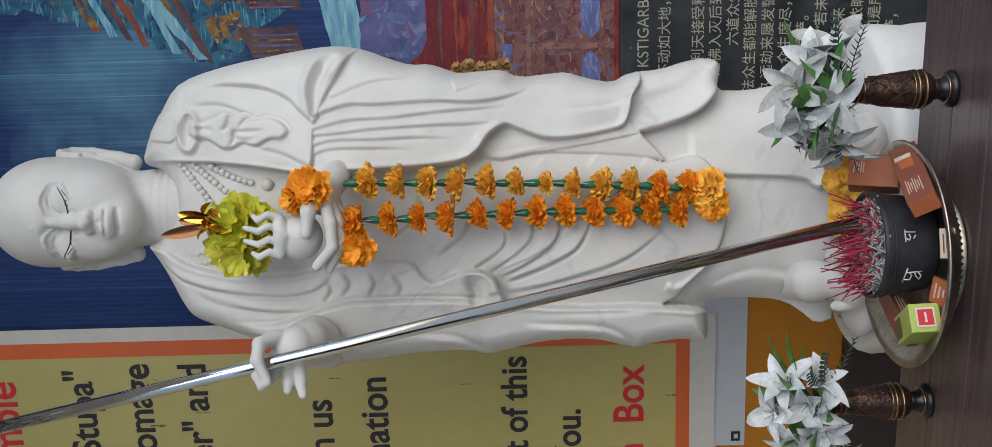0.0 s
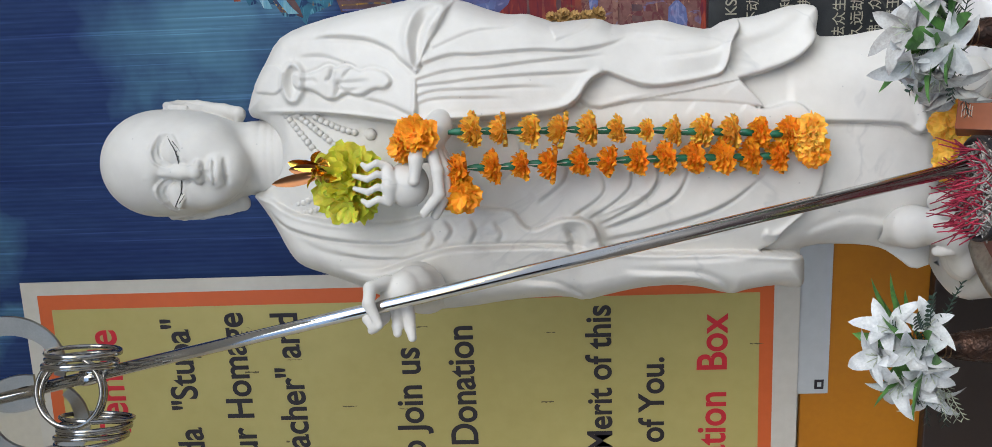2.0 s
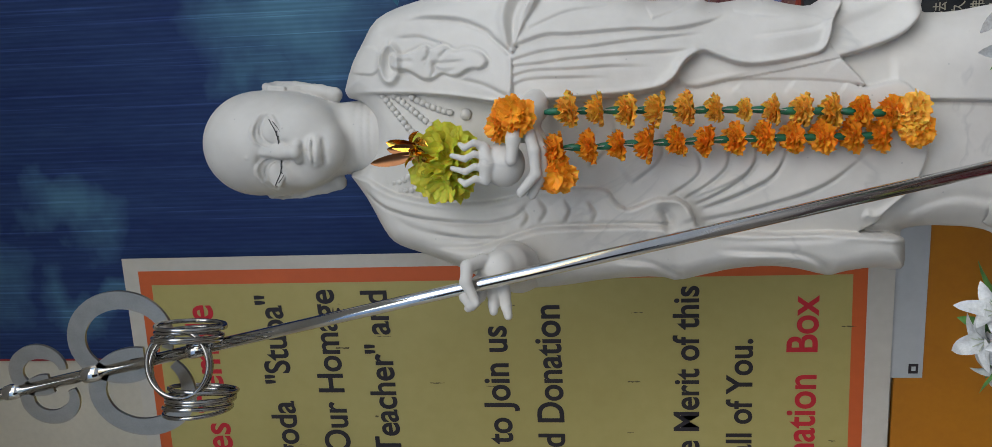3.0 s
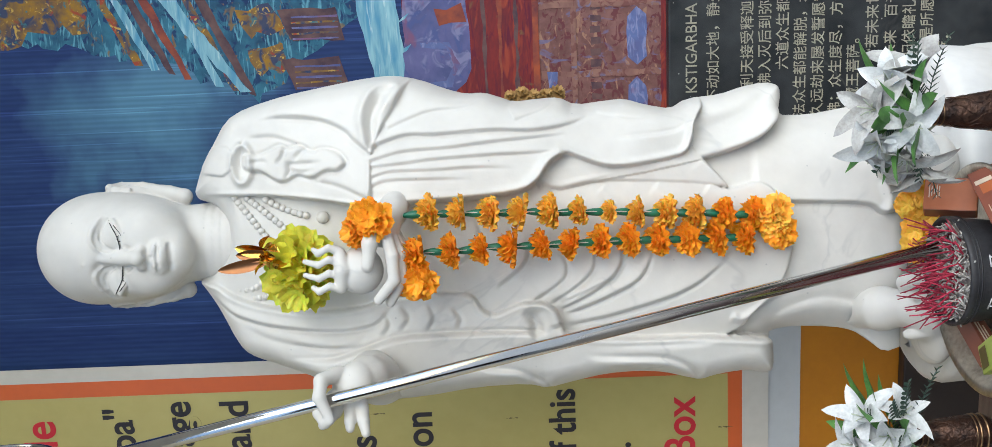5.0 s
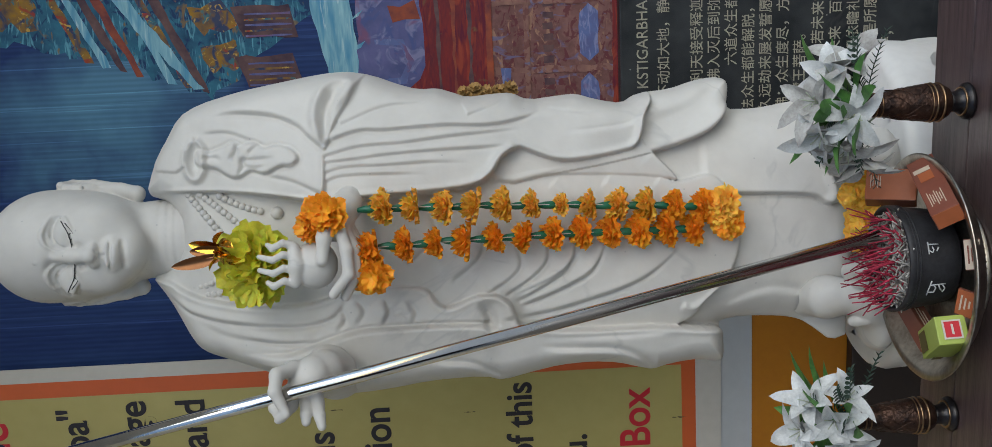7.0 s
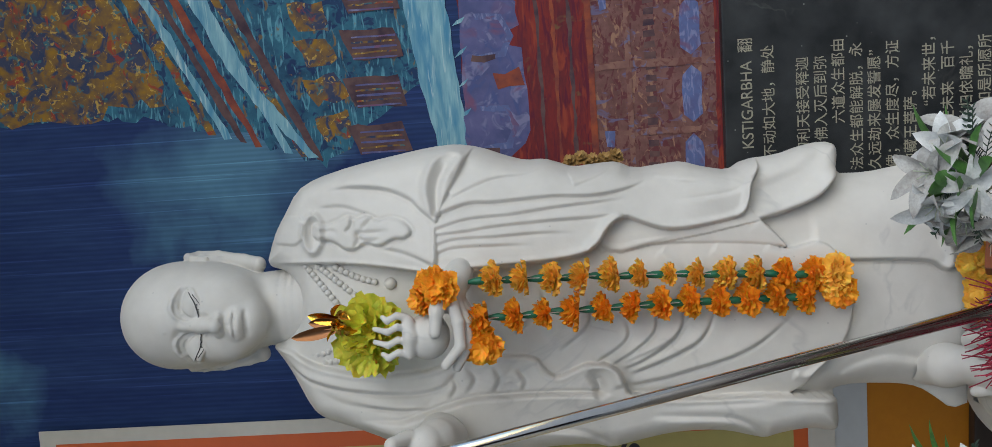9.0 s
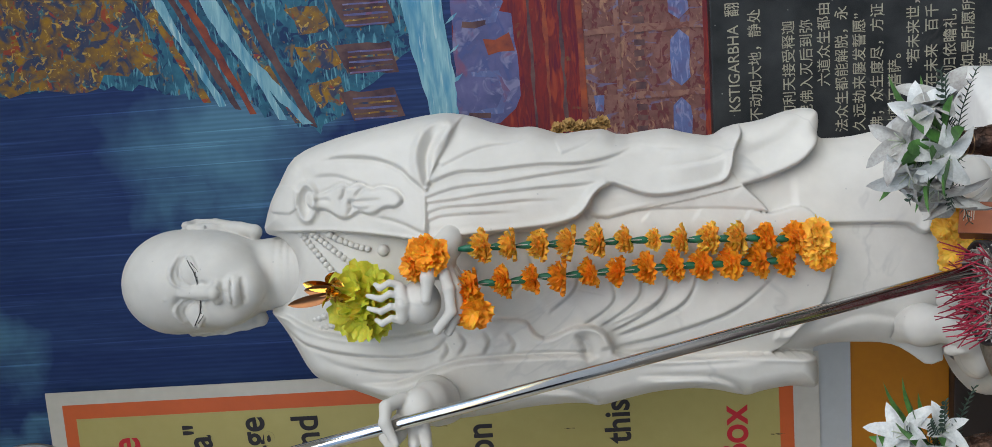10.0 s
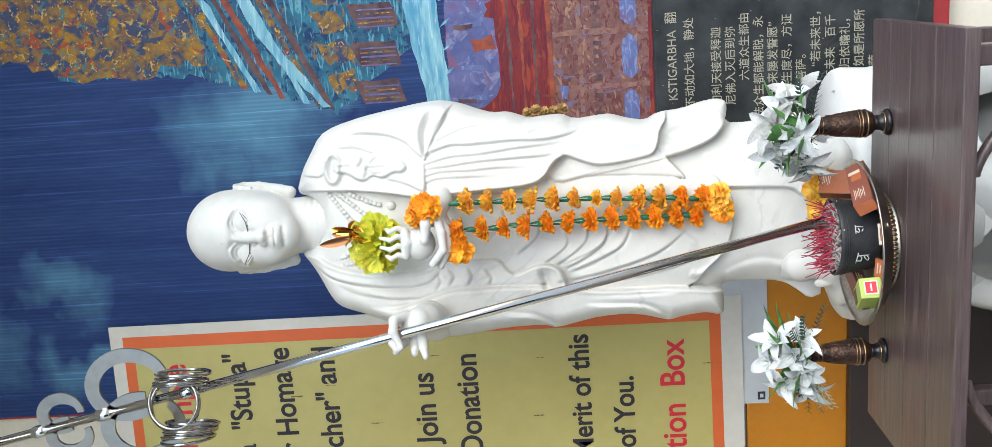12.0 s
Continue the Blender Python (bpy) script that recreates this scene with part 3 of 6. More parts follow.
printed("printed_line", [(-0.40, 1.160), (0.9, 1.160), (0.9, 1.12), (-0.40, 1.12)], M_RED, 0.002, 142)

slab = thing("inscribed_slab", "black granite slab with faded gilt inscription behind the statue", "slab")
part("stone", box(1.5, 0.036, 0.766, 0.30, 2.478, 0.766, 0.003), STONE_DARK, slab, smooth=False)
SY = 2.4592
words("lettering", "KSTIGARBHA  翻", -0.142, 1.087, SY, 0.036, INK_GOLD, slab, squeeze=0.92)
for x, z, text in ((-0.165, 1.040, "不动如大地，静处"), (-0.165, 0.965, "切利天接受释迦"), (-0.165, 0.926, "尼佛入灭后到弥"), (-0.098, 0.887, "六道众生都由"),
                   (-0.205, 0.848, "法众生都能解脱，永"), (-0.205, 0.809, "久远劫来屡发誓愿”"), (-0.205, 0.770, "佛；众生度尽，方证"), (-0.205, 0.731, "地藏王菩萨。"),
                   (-0.072, 0.691, "“若未来世，"), (-0.115, 0.651, "在未来   百千"), (-0.115, 0.611, "当归依瞻礼，"), (-0.08, 0.572, "如是所愿所"), (-0.08, 0.532, "萨，")):
    words("lettering", text, x, z, SY, 0.0315, INK_GOLD, slab)

amber = tagged(to_object("amber_board", box(2.2, 0.02, 0.30, -1.56, 2.500, 0.75, 0.003), AMBER, smooth=False), "amber painted board on the wall below the banner", "board")
under = thing("white_sheet", "grey white sheet under the yellow donation banner", "sheet")
part("sheet", sheet([(-1.09, 0.834), (-0.30, 0.840), (-0.30, 1.25), (-1.09, 1.25)], 2.486, 0.002), VINYL_GREY, under, smooth=False)
part("corner_mark", sheet([(-1.078, 0.845), (-1.052, 0.845), (-1.052, 0.868), (-1.078, 0.868)], 2.4852, 0.0006), INK_BLACK, under, smooth=False)
part("corner_mark", sheet([(-1.071, 0.851), (-1.059, 0.851), (-1.059, 0.861), (-1.071, 0.861)], 2.4847, 0.0004), VINYL_GREY, under, smooth=False)

banner = thing("donation_banner", "khaki yellow vinyl banner with orange border and printed words", "banner")
BY = 2.4800


part("margin", sheet([(-2.6, 0.900), (-0.738, 0.914), (-0.738, 2.868), (-2.6, 2.93)], BY, 0.003), VINYL, banner, smooth=False)
part("border", sheet([(-2.5, 0.960), (-0.773, 0.977), (-0.773, 2.828), (-2.5, 2.895)], BY - 0.0006, 0.0005), ORANGE_BAND, banner, smooth=False)
part("field", sheet([(-2.46, 0.992), (-0.812, 1.011), (-0.812, 2.796), (-2.46, 2.86)], BY - 0.0012, 0.0005), KHAKI, banner, smooth=False)
TY = BY - 0.0022
for text, x, z, size, mat in (("les Temple", -0.868, 2.640, 0.115, INK_RED), ("goda  \"Stupa\"", -0.842, 2.448, 0.098, INK_BLACK), ("y Our Homage", -0.830, 2.306, 0.098, INK_BLACK),
                              ("Teacher\" and", -0.832, 2.166, 0.098, INK_BLACK), ("d to Join us", -0.935, 1.862, 0.098, INK_BLACK), ("Kind Donation", -0.878, 1.724, 0.098, INK_BLACK),
                              ("e Merit of this", -0.834, 1.378, 0.090, INK_BLACK), ("all of You.", -0.976, 1.246, 0.090, INK_BLACK), ("nation  Box", -0.868, 1.090, 0.105, INK_RED)):
    words("lettering", text, x, z, TY, size, mat, banner, right=True, squeeze=0.90, thick=0.0003, bold=0.0018)
rng = random.Random(5)
for i in range(26):
    x, z = -0.86 - rng.random() * 0.7, 1.03 + rng.random() * 1.7
    l, h = 0.008 + rng.random() * 0.03, 0.0015 + rng.random() * 0.003
    a = rng.uniform(-0.1, 0.1)
    part("scuff", sheet(ragged([(x, z), (x + h, z + a * l), (x + h, z - l), (x, z - l)], 0.004, 0.0012, i), TY + 0.0004, 0.0002), SCUFF, banner, smooth=False)

# ---------- table ----------
table = thing("altar_table", "dark polished wooden altar table with arched brackets", "table", pose(-0.3575, 1.525, 0))
for k, (y0, y1) in enumerate(((-0.24, -0.115), (-0.114, 0.012), (0.013, 0.125), (0.126, 0.24))):
    part("board", box(0.885, y1 - y0, 0.026, 0, (y0 + y1) / 2, 0.747, 0.0025), WOOD, table, smooth=False)
for sx in (-1, 1):
    for sy in (-1, 1):
        part("leg", box(0.036, 0.036, 0.73, sx * 0.395, sy * 0.20, 0.366, 0.004), WOOD, table, smooth=False)
        bm = tube([(sx * (0.378 - 0.19 * math.sin(a)), sy * 0.20, 0.722 - 0.17 * (1 - math.cos(0)) - 0.15 * (1 - math.sin(a)) ** 1.5) for a in [k * math.pi / 20 for k in range(11)]], 0.010, 8)
        part("bracket", bm, WOOD, table)
for sy in (-1, 1):
    part("apron", box(0.75, 0.014, 0.012, 0, sy * 0.20, 0.727, 0.002), WOOD, table, smooth=False)
for sx in (-1, 1):
    part("stretcher", box(0.02, 0.36, 0.03, sx * 0.395, 0, 0.20, 0.003), WOOD, table, smooth=False)


# ---------- the marble statue, carved as one solid field ----------
def smin(a, b, k):
    h = np.clip(0.5 + 0.5 * (b - a) / k, 0, 1)
    return b + (a - b) * h - k * h * (1 - h)


def smax(a, b, k):
    return -smin(-a, -b, k)


class Field:
    """A block of space in which shapes are joined; d is below 0 inside."""

    def __init__(self, lo, hi, step):
        self.lo, self.step = np.array(lo), step
        self.n = [int(math.ceil((b - a) / step)) + 1 for a, b in zip(lo, hi)]
        ax = [(lo[i] + step * np.arange(self.n[i])).astype(np.float32) for i in range(3)]
        self.X, self.Y, self.Z = ax[0][:, None, None], ax[1][None, :, None], ax[2][None, None, :]
        self.d = np.full(self.n, 0.5, np.float32)

    def cut(self, lo, hi):
        s = []
        for i in range(3):
            a = int(max(0, math.floor((lo[i] - self.lo[i]) / self.step)))
            b = int(min(self.n[i], math.ceil((hi[i] - self.lo[i]) / self.step) + 1))
            if a >= b:
                return None
            s.append(slice(a, b))
        return tuple(s), self.X[s[0]], self.Y[:, s[1]], self.Z[:, :, s[2]]

    def put(self, s, d, k, carve=False):
        self.d[s] = smax(self.d[s], -d, k) if carve else smin(self.d[s], d, k)

    def ball(self, c, r, k=0.01, carve=False, turn=0.0):
        """An ellipsoid with half-axes r, turned about the y axis by degrees."""
        r = (r, r, r) if isinstance(r, (int, float)) else r
        m = max(r) + k + 2 * self.step
        got = self.cut([c[i] - m for i in range(3)], [c[i] + m for i in range(3)])
        if not got:
            return
        s, X, Y, Z = got
        a = radians(turn)
        x, y, z = X - c[0], Y - c[1], Z - c[2]
        u, w = x * math.cos(a) + z * math.sin(a), -x * math.sin(a) + z * math.cos(a)
        q = np.sqrt((u / r[0]) ** 2 + (y / r[1]) ** 2 + (w / r[2]) ** 2)
        g = np.sqrt((u / r[0] ** 2) ** 2 + (y / r[1] ** 2) ** 2 + (w / r[2] ** 2) ** 2)
        self.put(s, q * (q - 1) / np.maximum(g, 1e-4), k, carve)

    def rod(self, p, q, r0, r1, k=0.01, carve=False):
        m = max(r0, r1) + k + 2 * self.step
        got = self.cut([min(p[i], q[i]) - m for i in range(3)], [max(p[i], q[i]) + m for i in range(3)])
        if not got:
            return
        s, X, Y, Z = got
        v = [q[i] - p[i] for i in range(3)]
        t = np.clip(((X - p[0]) * v[0] + (Y - p[1]) * v[1] + (Z - p[2]) * v[2]) / max(sum(c * c for c in v), 1e-9), 0, 1)
        d = np.sqrt((X - p[0] - t * v[0]) ** 2 + (Y - p[1] - t * v[1]) ** 2 + (Z - p[2] - t * v[2]) ** 2) - (r0 + (r1 - r0) * t)
        self.put(s, d, k, carve)

    def rods(self, pts, radii, k=0.01, carve=False):
        for i in range(len(pts) - 1):
            self.rod(pts[i], pts[i + 1], radii[i], radii[i + 1], k, carve)

    def mesh(self):
        """Naive surface nets."""
        d, n = self.d, self.n
        inside = d < 0
        c = [np.zeros([m - 1 for m in n], np.float32) for _ in range(3)]
        cnt = np.zeros([m - 1 for m in n], np.float32)
        for axis in range(3):
            sl = [slice(None)] * 3
            sr = [slice(None)] * 3
            sl[axis], sr[axis] = slice(0, -1), slice(1, None)
            A, B = d[tuple(sl)], d[tuple(sr)]
            x = (A < 0) != (B < 0)
            t = np.where(x, A / np.where(A == B, 1, A - B), 0).astype(np.float32)
            o1, o2 = [i for i in range(3) if i != axis]
            for e1 in (0, 1):
                for e2 in (0, 1):
                    ss = [slice(None)] * 3
                    ss[o1] = slice(e1, e1 + n[o1] - 1)
                    ss[o2] = slice(e2, e2 + n[o2] - 1)
                    xx, tt = x[tuple(ss)], t[tuple(ss)]
                    cnt += xx
                    c[axis] += np.where(xx, tt, 0)
                    c[o1] += xx * e1
                    c[o2] += xx * e2
        live = cnt > 0
        idx = np.full(cnt.shape, -1, np.int64)
        idx[live] = np.arange(live.sum())
        where = np.argwhere(live)
        verts = np.stack([self.lo[i] + self.step * (where[:, i] + c[i][live] / cnt[live]) for i in range(3)], 1)
        faces = []
        for axis in range(3):
            o1, o2 = (axis + 1) % 3, (axis + 2) % 3
            sl = [slice(1, -1)] * 3
            sr = [slice(1, -1)] * 3
            sl[axis], sr[axis] = slice(0, -1), slice(1, None)
            A, B = inside[tuple(sl)], inside[tuple(sr)]
            hit = np.argwhere(A != B)
            flip = A[tuple(hit.T)]
            base = hit.copy()
            for o in (o1, o2):
                base[:, o] += 1

            def at(d1, d2):
                b = base.copy()
                b[:, o1] += d1
                b[:, o2] += d2
                return idx[tuple(b.T)]
            q = np.stack([at(-1, -1), at(0, -1), at(0, 0), at(-1, 0)], 1)
            q[~flip] = q[~flip][:, ::-1]
            faces.append(q)
        return verts, np.concatenate(faces)


def polygon_distance(X, Z, pts):
    """Signed distance in the plane to a closed outline, below 0 inside."""
    best, sign = None, np.ones(np.broadcast(X, Z).shape, np.float32)
    for i in range(len(pts)):
        (ax, az), (bx, bz) = pts[i], pts[i - 1]
        ex, ez = bx - ax, bz - az
        wx, wz = X - ax, Z - az
        t = np.clip((wx * ex + wz * ez) / (ex * ex + ez * ez), 0, 1)
        q = (wx - ex * t) ** 2 + (wz - ez * t) ** 2
        best = q if best is None else np.minimum(best, q)
        c1, c2, c3 = Z >= az, Z < bz, ex * wz > ez * wx
        sign = np.where((c1 & c2 & c3) | (~c1 & ~c2 & ~c3), -sign, sign)
    return (np.sqrt(best) * sign).astype(np.float32)


def rounded(pts, times=2):
    """The outline with its corners cut round."""
    for _ in range(times):
        res = []
        for i in range(len(pts)):
            (ax, az), (bx, bz) = pts[i], pts[(i + 1) % len(pts)]
            res += [(ax * 0.78 + bx * 0.22, az * 0.78 + bz * 0.22), (ax * 0.22 + bx * 0.78, az * 0.22 + bz * 0.78)]
        pts = res
    return pts


# heights with the body's middle, half width and half depth
PROFILE = ((0.70, -0.035, 0.19, 0.120), (0.95, -0.040, 0.185, 0.122), (1.20, -0.040, 0.185, 0.125), (1.45, -0.036, 0.19, 0.122), (1.70, -0.030, 0.215, 0.122),
           (1.85, -0.022, 0.238, 0.120), (1.93, -0.020, 0.232, 0.114), (1.99, -0.020, 0.195, 0.098), (2.03, -0.026, 0.135, 0.082), (2.07, -0.030, 0.075, 0.064), (2.2, -0.03, 0.05, 0.05))
CY = 0.030


def loft(z):
    cols = list(zip(*PROFILE))
    return [np.interp(z, cols[0], c) for c in cols[1:]]


def front(x, z, out=0.0):
    """How far forward the body's surface lies."""
    cx, a, b = (float(v) for v in loft(z))
    return CY - (b + out) * math.sqrt(max(0.02, 1 - ((x - cx) / (a + out)) ** 2))


def curve3(p, q, r, n=10, out=0.0, f=front):
    """A bent line over the body's front, from p over q to r, each (x, z)."""
    pts = []
    for i in range(n + 1):
        t = i / n
        x = (1 - t) ** 2 * p[0] + 2 * t * (1 - t) * q[0] + t * t * r[0]
        z = (1 - t) ** 2 * p[1] + 2 * t * (1 - t) * q[1] + t * t * r[1]
        pts.append((x, f(x, z, out), z))
    return pts


# outlines of the robe's layers, (x, z) in the statue's own frame
SIDE_R = [(0.047, 2.085), (0.100, 2.068), (0.135, 2.048), (0.187, 2.018), (0.208, 1.980), (0.227, 1.907), (0.240, 1.834), (0.252, 1.761), (0.255, 1.714), (0.246, 1.667), (0.227, 1.621), (0.216, 1.586), (0.217, 1.551), (0.207, 1.522),
          (0.198, 1.500), (0.202, 1.453), (0.203, 1.418), (0.188, 1.390), (0.194, 1.332), (0.196, 1.303), (0.183, 1.264), (0.174, 1.219), (0.192, 1.189)]
TIP_R = [(0.197, 1.127), (0.210, 1.086), (0.216, 1.046), (0.210, 1.026), (0.195, 1.021)]
SIDE_L = [(-0.097, 2.085), (-0.144, 2.050), (-0.173, 2.034), (-0.208, 2.017), (-0.232, 2.001), (-0.246, 1.979), (-0.262, 1.929), (-0.286, 1.868), (-0.312, 1.820), (-0.332, 1.768), (-0.327, 1.676), (-0.314, 1.584), (-0.311, 1.492), (-0.321, 1.458), (-0.310, 1.411),
          (-0.298, 1.353), (-0.295, 1.295), (-0.299, 1.249), (-0.310, 1.208), (-0.316, 1.185), (-0.309, 1.162), (-0.304, 1.133), (-0.301, 1.098), (-0.309, 1.063), (-0.295, 1.051), (-0.243, 1.054)]
OUTSIDE = SIDE_R + TIP_R + [(0.156, 1.028), (0.154, 0.970), (0.164, 0.905), (0.172, 0.845), (0.160, 0.810), (-0.270, 0.810), (-0.282, 0.846), (-0.258, 0.874), (-0.239, 0.902), (-0.231, 0.937), (-0.227, 1.012), (-0.233, 1.052)] + SIDE_L[::-1] + [(-0.085, 2.045), (-0.055, 2.022), (-0.025, 2.018), (0.005, 2.022), (0.034, 2.045)]
GOWN = [(0.028, 1.160), (0.025, 1.135), (0.031, 1.108), (0.036, 1.091), (0.030, 1.072), (0.012, 1.056), (-0.006, 1.040), (-0.035, 1.033), (-0.068, 1.033), (-0.111, 1.040), (-0.144, 1.053), (-0.170, 1.076), (-0.195, 1.105), (-0.222, 1.115), (-0.30, 1.30), (-0.30, 2.2), (0.26, 2.2), (0.26, 1.30), (0.06, 1.20)]
ROBE_L = [(-0.095, 2.110), (-0.103, 2.031), (-0.123, 2.000), (-0.137, 1.969), (-0.147, 1.927), (-0.155, 1.874), (-0.156, 1.820), (-0.150, 1.766), (-0.136, 1.727), (-0.131, 1.656), (-0.133, 1.603), (-0.140, 1.581), (-0.160, 1.570), (-0.173, 1.556), (-0.172, 1.540), (-0.162, 1.518),
          (-0.154, 1.496), (-0.154, 1.464), (-0.168, 1.441), (-0.194, 1.430), (-0.214, 1.426), (-0.226, 1.33), (-0.226, 1.20), (-0.233, 1.12), (-0.240, 1.054), (-0.30, 1.03), (-0.42, 1.10), (-0.42, 2.11)]
PANEL = [(0.047, 2.110), (0.047, 2.029), (0.045, 1.972), (0.043, 1.926), (0.036, 1.870), (0.029, 1.826), (0.020, 1.781), (0.013, 1.747), (0.058, 1.745), (0.108, 1.745), (0.150, 1.728), (0.200, 1.70), (0.30, 1.66), (0.30, 2.11)]
SLEEVE = [(0.012, 1.765), (0.016, 1.747), (0.021, 1.669), (0.025, 1.570), (0.030, 1.510), (0.037, 1.483), (0.052, 1.462), (0.073, 1.450), (0.088, 1.434), (0.096, 1.414), (0.089, 1.400), (0.072, 1.360), (0.067, 1.330), (0.071, 1.284), (0.080, 1.230), (0.091, 1.208), (0.118, 1.198), (0.140, 1.196), (0.152, 1.186), (0.175, 1.172),
          (0.30, 1.16), (0.30, 1.80), (0.10, 1.80)]
LONG_LIP = [(0.027, 1.460), (0.048, 1.356), (0.057, 1.288), (0.069, 1.221), (0.078, 1.176), (0.089, 1.131), (0.111, 1.074), (0.139, 1.045), (0.165, 1.028), (0.195, 1.012), (0.30, 1.00), (0.30, 1.46), (0.15, 1.50)]
FLAP = [(0.029, 1.470), (0.040, 1.440), (0.045, 1.350), (0.042, 1.285), (0.037, 1.209), (0.029, 1.156), (0.025, 1.137), (0.046, 1.152), (0.075, 1.180), (0.16, 1.24), (0.16, 1.47)]
BOW = [(0.121, 1.968), (0.111, 1.946), (0.120, 1.917), (0.129, 1.900), (0.119, 1.885), (0.128, 1.867), (0.112, 1.842), (0.119, 1.826), (0.112, 1.797), (0.092, 1.780), (0.079, 1.795), (0.082, 1.814), (0.068, 1.842), (0.078, 1.868), (0.066, 1.887), (0.066, 1.904), (0.085, 1.931), (0.086, 1.953), (0.093, 1.969)]
STRAP = [(0.088, 2.062), (0.138, 2.052), (0.132, 1.982), (0.078, 1.988)]


def through_points(pts, n=6):
    """A smooth line through the points."""
    p = [np.array(q, float) for q in pts]
    p = [2 * p[0] - p[1]] + p + [2 * p[-1] - p[-2]]
    res = []
    for a, b, c, d in zip(p, p[1:], p[2:], p[3:]):
        for k in range(n):
            t = k / n
            res.append(tuple(0.5 * (2 * b + (c - a) * t + (2 * a - 5 * b + 4 * c - d) * t * t + (3 * b - a - 3 * c + d) * t ** 3)))
    return res + [tuple(p[-2])]


def near(pts):
    """Lines on the forearm, drawn in where the cloth stands forward."""
    res = []
    for x, z in pts:
        k = 0.030 * math.exp(-((z - 1.72) / 0.17) ** 2)
        res.append((x - k * (x - 0.04), z - k * (z - 1.5)))
    return res


def carve_body():
    """Robe, gown and legs: layers of drapery over a rounded body, front and back joined along the outline."""
    h = 0.0018
    xs, zs = np.arange(-0.350, 0.275, h), np.arange(0.796, 2.096, h)
    X, Z = np.meshgrid(xs, zs, indexing="ij")

    def blur(a, r):
        for axis in (0, 1):
            for _ in range(2):
                pad = [(0, 0), (0, 0)]
                pad[axis] = (r + 1, r)
                c = np.cumsum(np.pad(a, pad, mode="edge"), axis=axis)
                n = a.shape[axis]
                a = (np.take(c, np.arange(2 * r + 1, 2 * r + 1 + n), axis) - np.take(c, np.arange(0, n), axis)) / (2 * r + 1)
        return a

    def bulge(p, r):
        """0 at an outline, rising like a quarter round to 1 at r inside."""
        s = np.clip(-p / r, 0, 1)
        return np.sqrt(np.maximum(0, 1 - (1 - s) ** 2))

    def inside(outline, times=2):
        return polygon_distance(X, Z, rounded(outline, times))

    def along(pts):
        """Distance to a line, the side of it (above 0 to its left) and how far along it."""
        line = through_points(pts)
        best, side, way = np.full(X.shape, 9.0), np.zeros(X.shape), np.zeros(X.shape)
        for i in range(len(line) - 1):
            (ax, az), (bx, bz) = line[i], line[i + 1]
            ex, ez = bx - ax, bz - az
            t = np.clip(((X - ax) * ex + (Z - az) * ez) / max(ex * ex + ez * ez, 1e-12), 0, 1)
            d = np.hypot(X - ax - t * ex, Z - az - t * ez)
            near = d < best
            best = np.where(near, d, best)
            side = np.where(near, np.sign(ex * (Z - az) - ez * (X - ax)), side)
            way = np.where(near, (i + t) / (len(line) - 1), way)
        return best, side, way

    def fold(pts, high, wide, edge=0.0022, left=True, ends=(0.12, 0.12)):
        """A fold that rises steeply at the line and falls off softly on one side."""
        d, s, w = along(pts)
        s, edge = d * s * (1 if left else -1), 0.75 * edge
        taper = np.clip(w / max(ends[0], 1e-3), 0, 1) * np.clip((1 - w) / max(ends[1], 1e-3), 0, 1)
        taper = taper * taper * (3 - 2 * taper)
        rise = 1 / (1 + np.exp(-np.clip(s / edge, -30, 30)))
        return high * taper * (rise * np.exp(-np.maximum(s, 0) / wide) - 0.5 * np.exp(-((s + edge) / (2.0 * edge)) ** 2))

    def ridge(pts, high, wide, ends=(0.1, 0.1)):
        d, s, w = along(pts)
        taper = np.clip(w / max(ends[0], 1e-3), 0, 1) * np.clip((1 - w) / max(ends[1], 1e-3), 0, 1)
        return high * taper * np.exp(-(d / wide) ** 2)

    col = lambda *rows: np.interp(Z, [r[0] for r in rows], [r[1] for r in rows])
    deep = col((0.80, 0.075), (1.03, 0.083), (1.30, 0.092), (1.70, 0.092), (1.90, 0.087), (1.99, 0.069), (2.04, 0.050), (2.10, 0.020))
    torso = (deep + 0.03) * np.sqrt(np.maximum(0.03, 1 - ((X + 0.035) / 0.225) ** 2)) - 0.03
    wide_body = (deep + 0.03) * np.sqrt(np.maximum(0.03, 1 - ((X + 0.035) / 0.36) ** 2)) - 0.03

    # legs in a close skirt
    legs = (deep + 0.012) * np.sqrt(np.maximum(0.03, 1 - ((X + 0.035) / 0.205) ** 2)) - 0.028
    legs += 0.010 * np.exp(-((X - 0.075) / 0.055) ** 2) + 0.008 * np.exp(-((X + 0.125) / 0.06) ** 2)
    legs += fold([(0.000, 1.10), (-0.002, 1.038), (-0.007, 0.938), (-0.013, 0.894), (-0.027, 0.873), (-0.023, 0.845), (-0.010, 0.822)], 0.015, 0.05, 0.002, True, (0.05, 0.02))
    legs += ridge([(-0.030, 0.874), (-0.006, 0.862), (0.03, 0.868)], 0.010, 0.009)
    legs += fold([(-0.205, 1.06), (-0.175, 0.98), (-0.19, 0.90)], 0.006, 0.03, 0.006, False)
    F = legs
    # inner gown with its round hem and swags
    p = inside(GOWN)
    gown = torso + 0.012
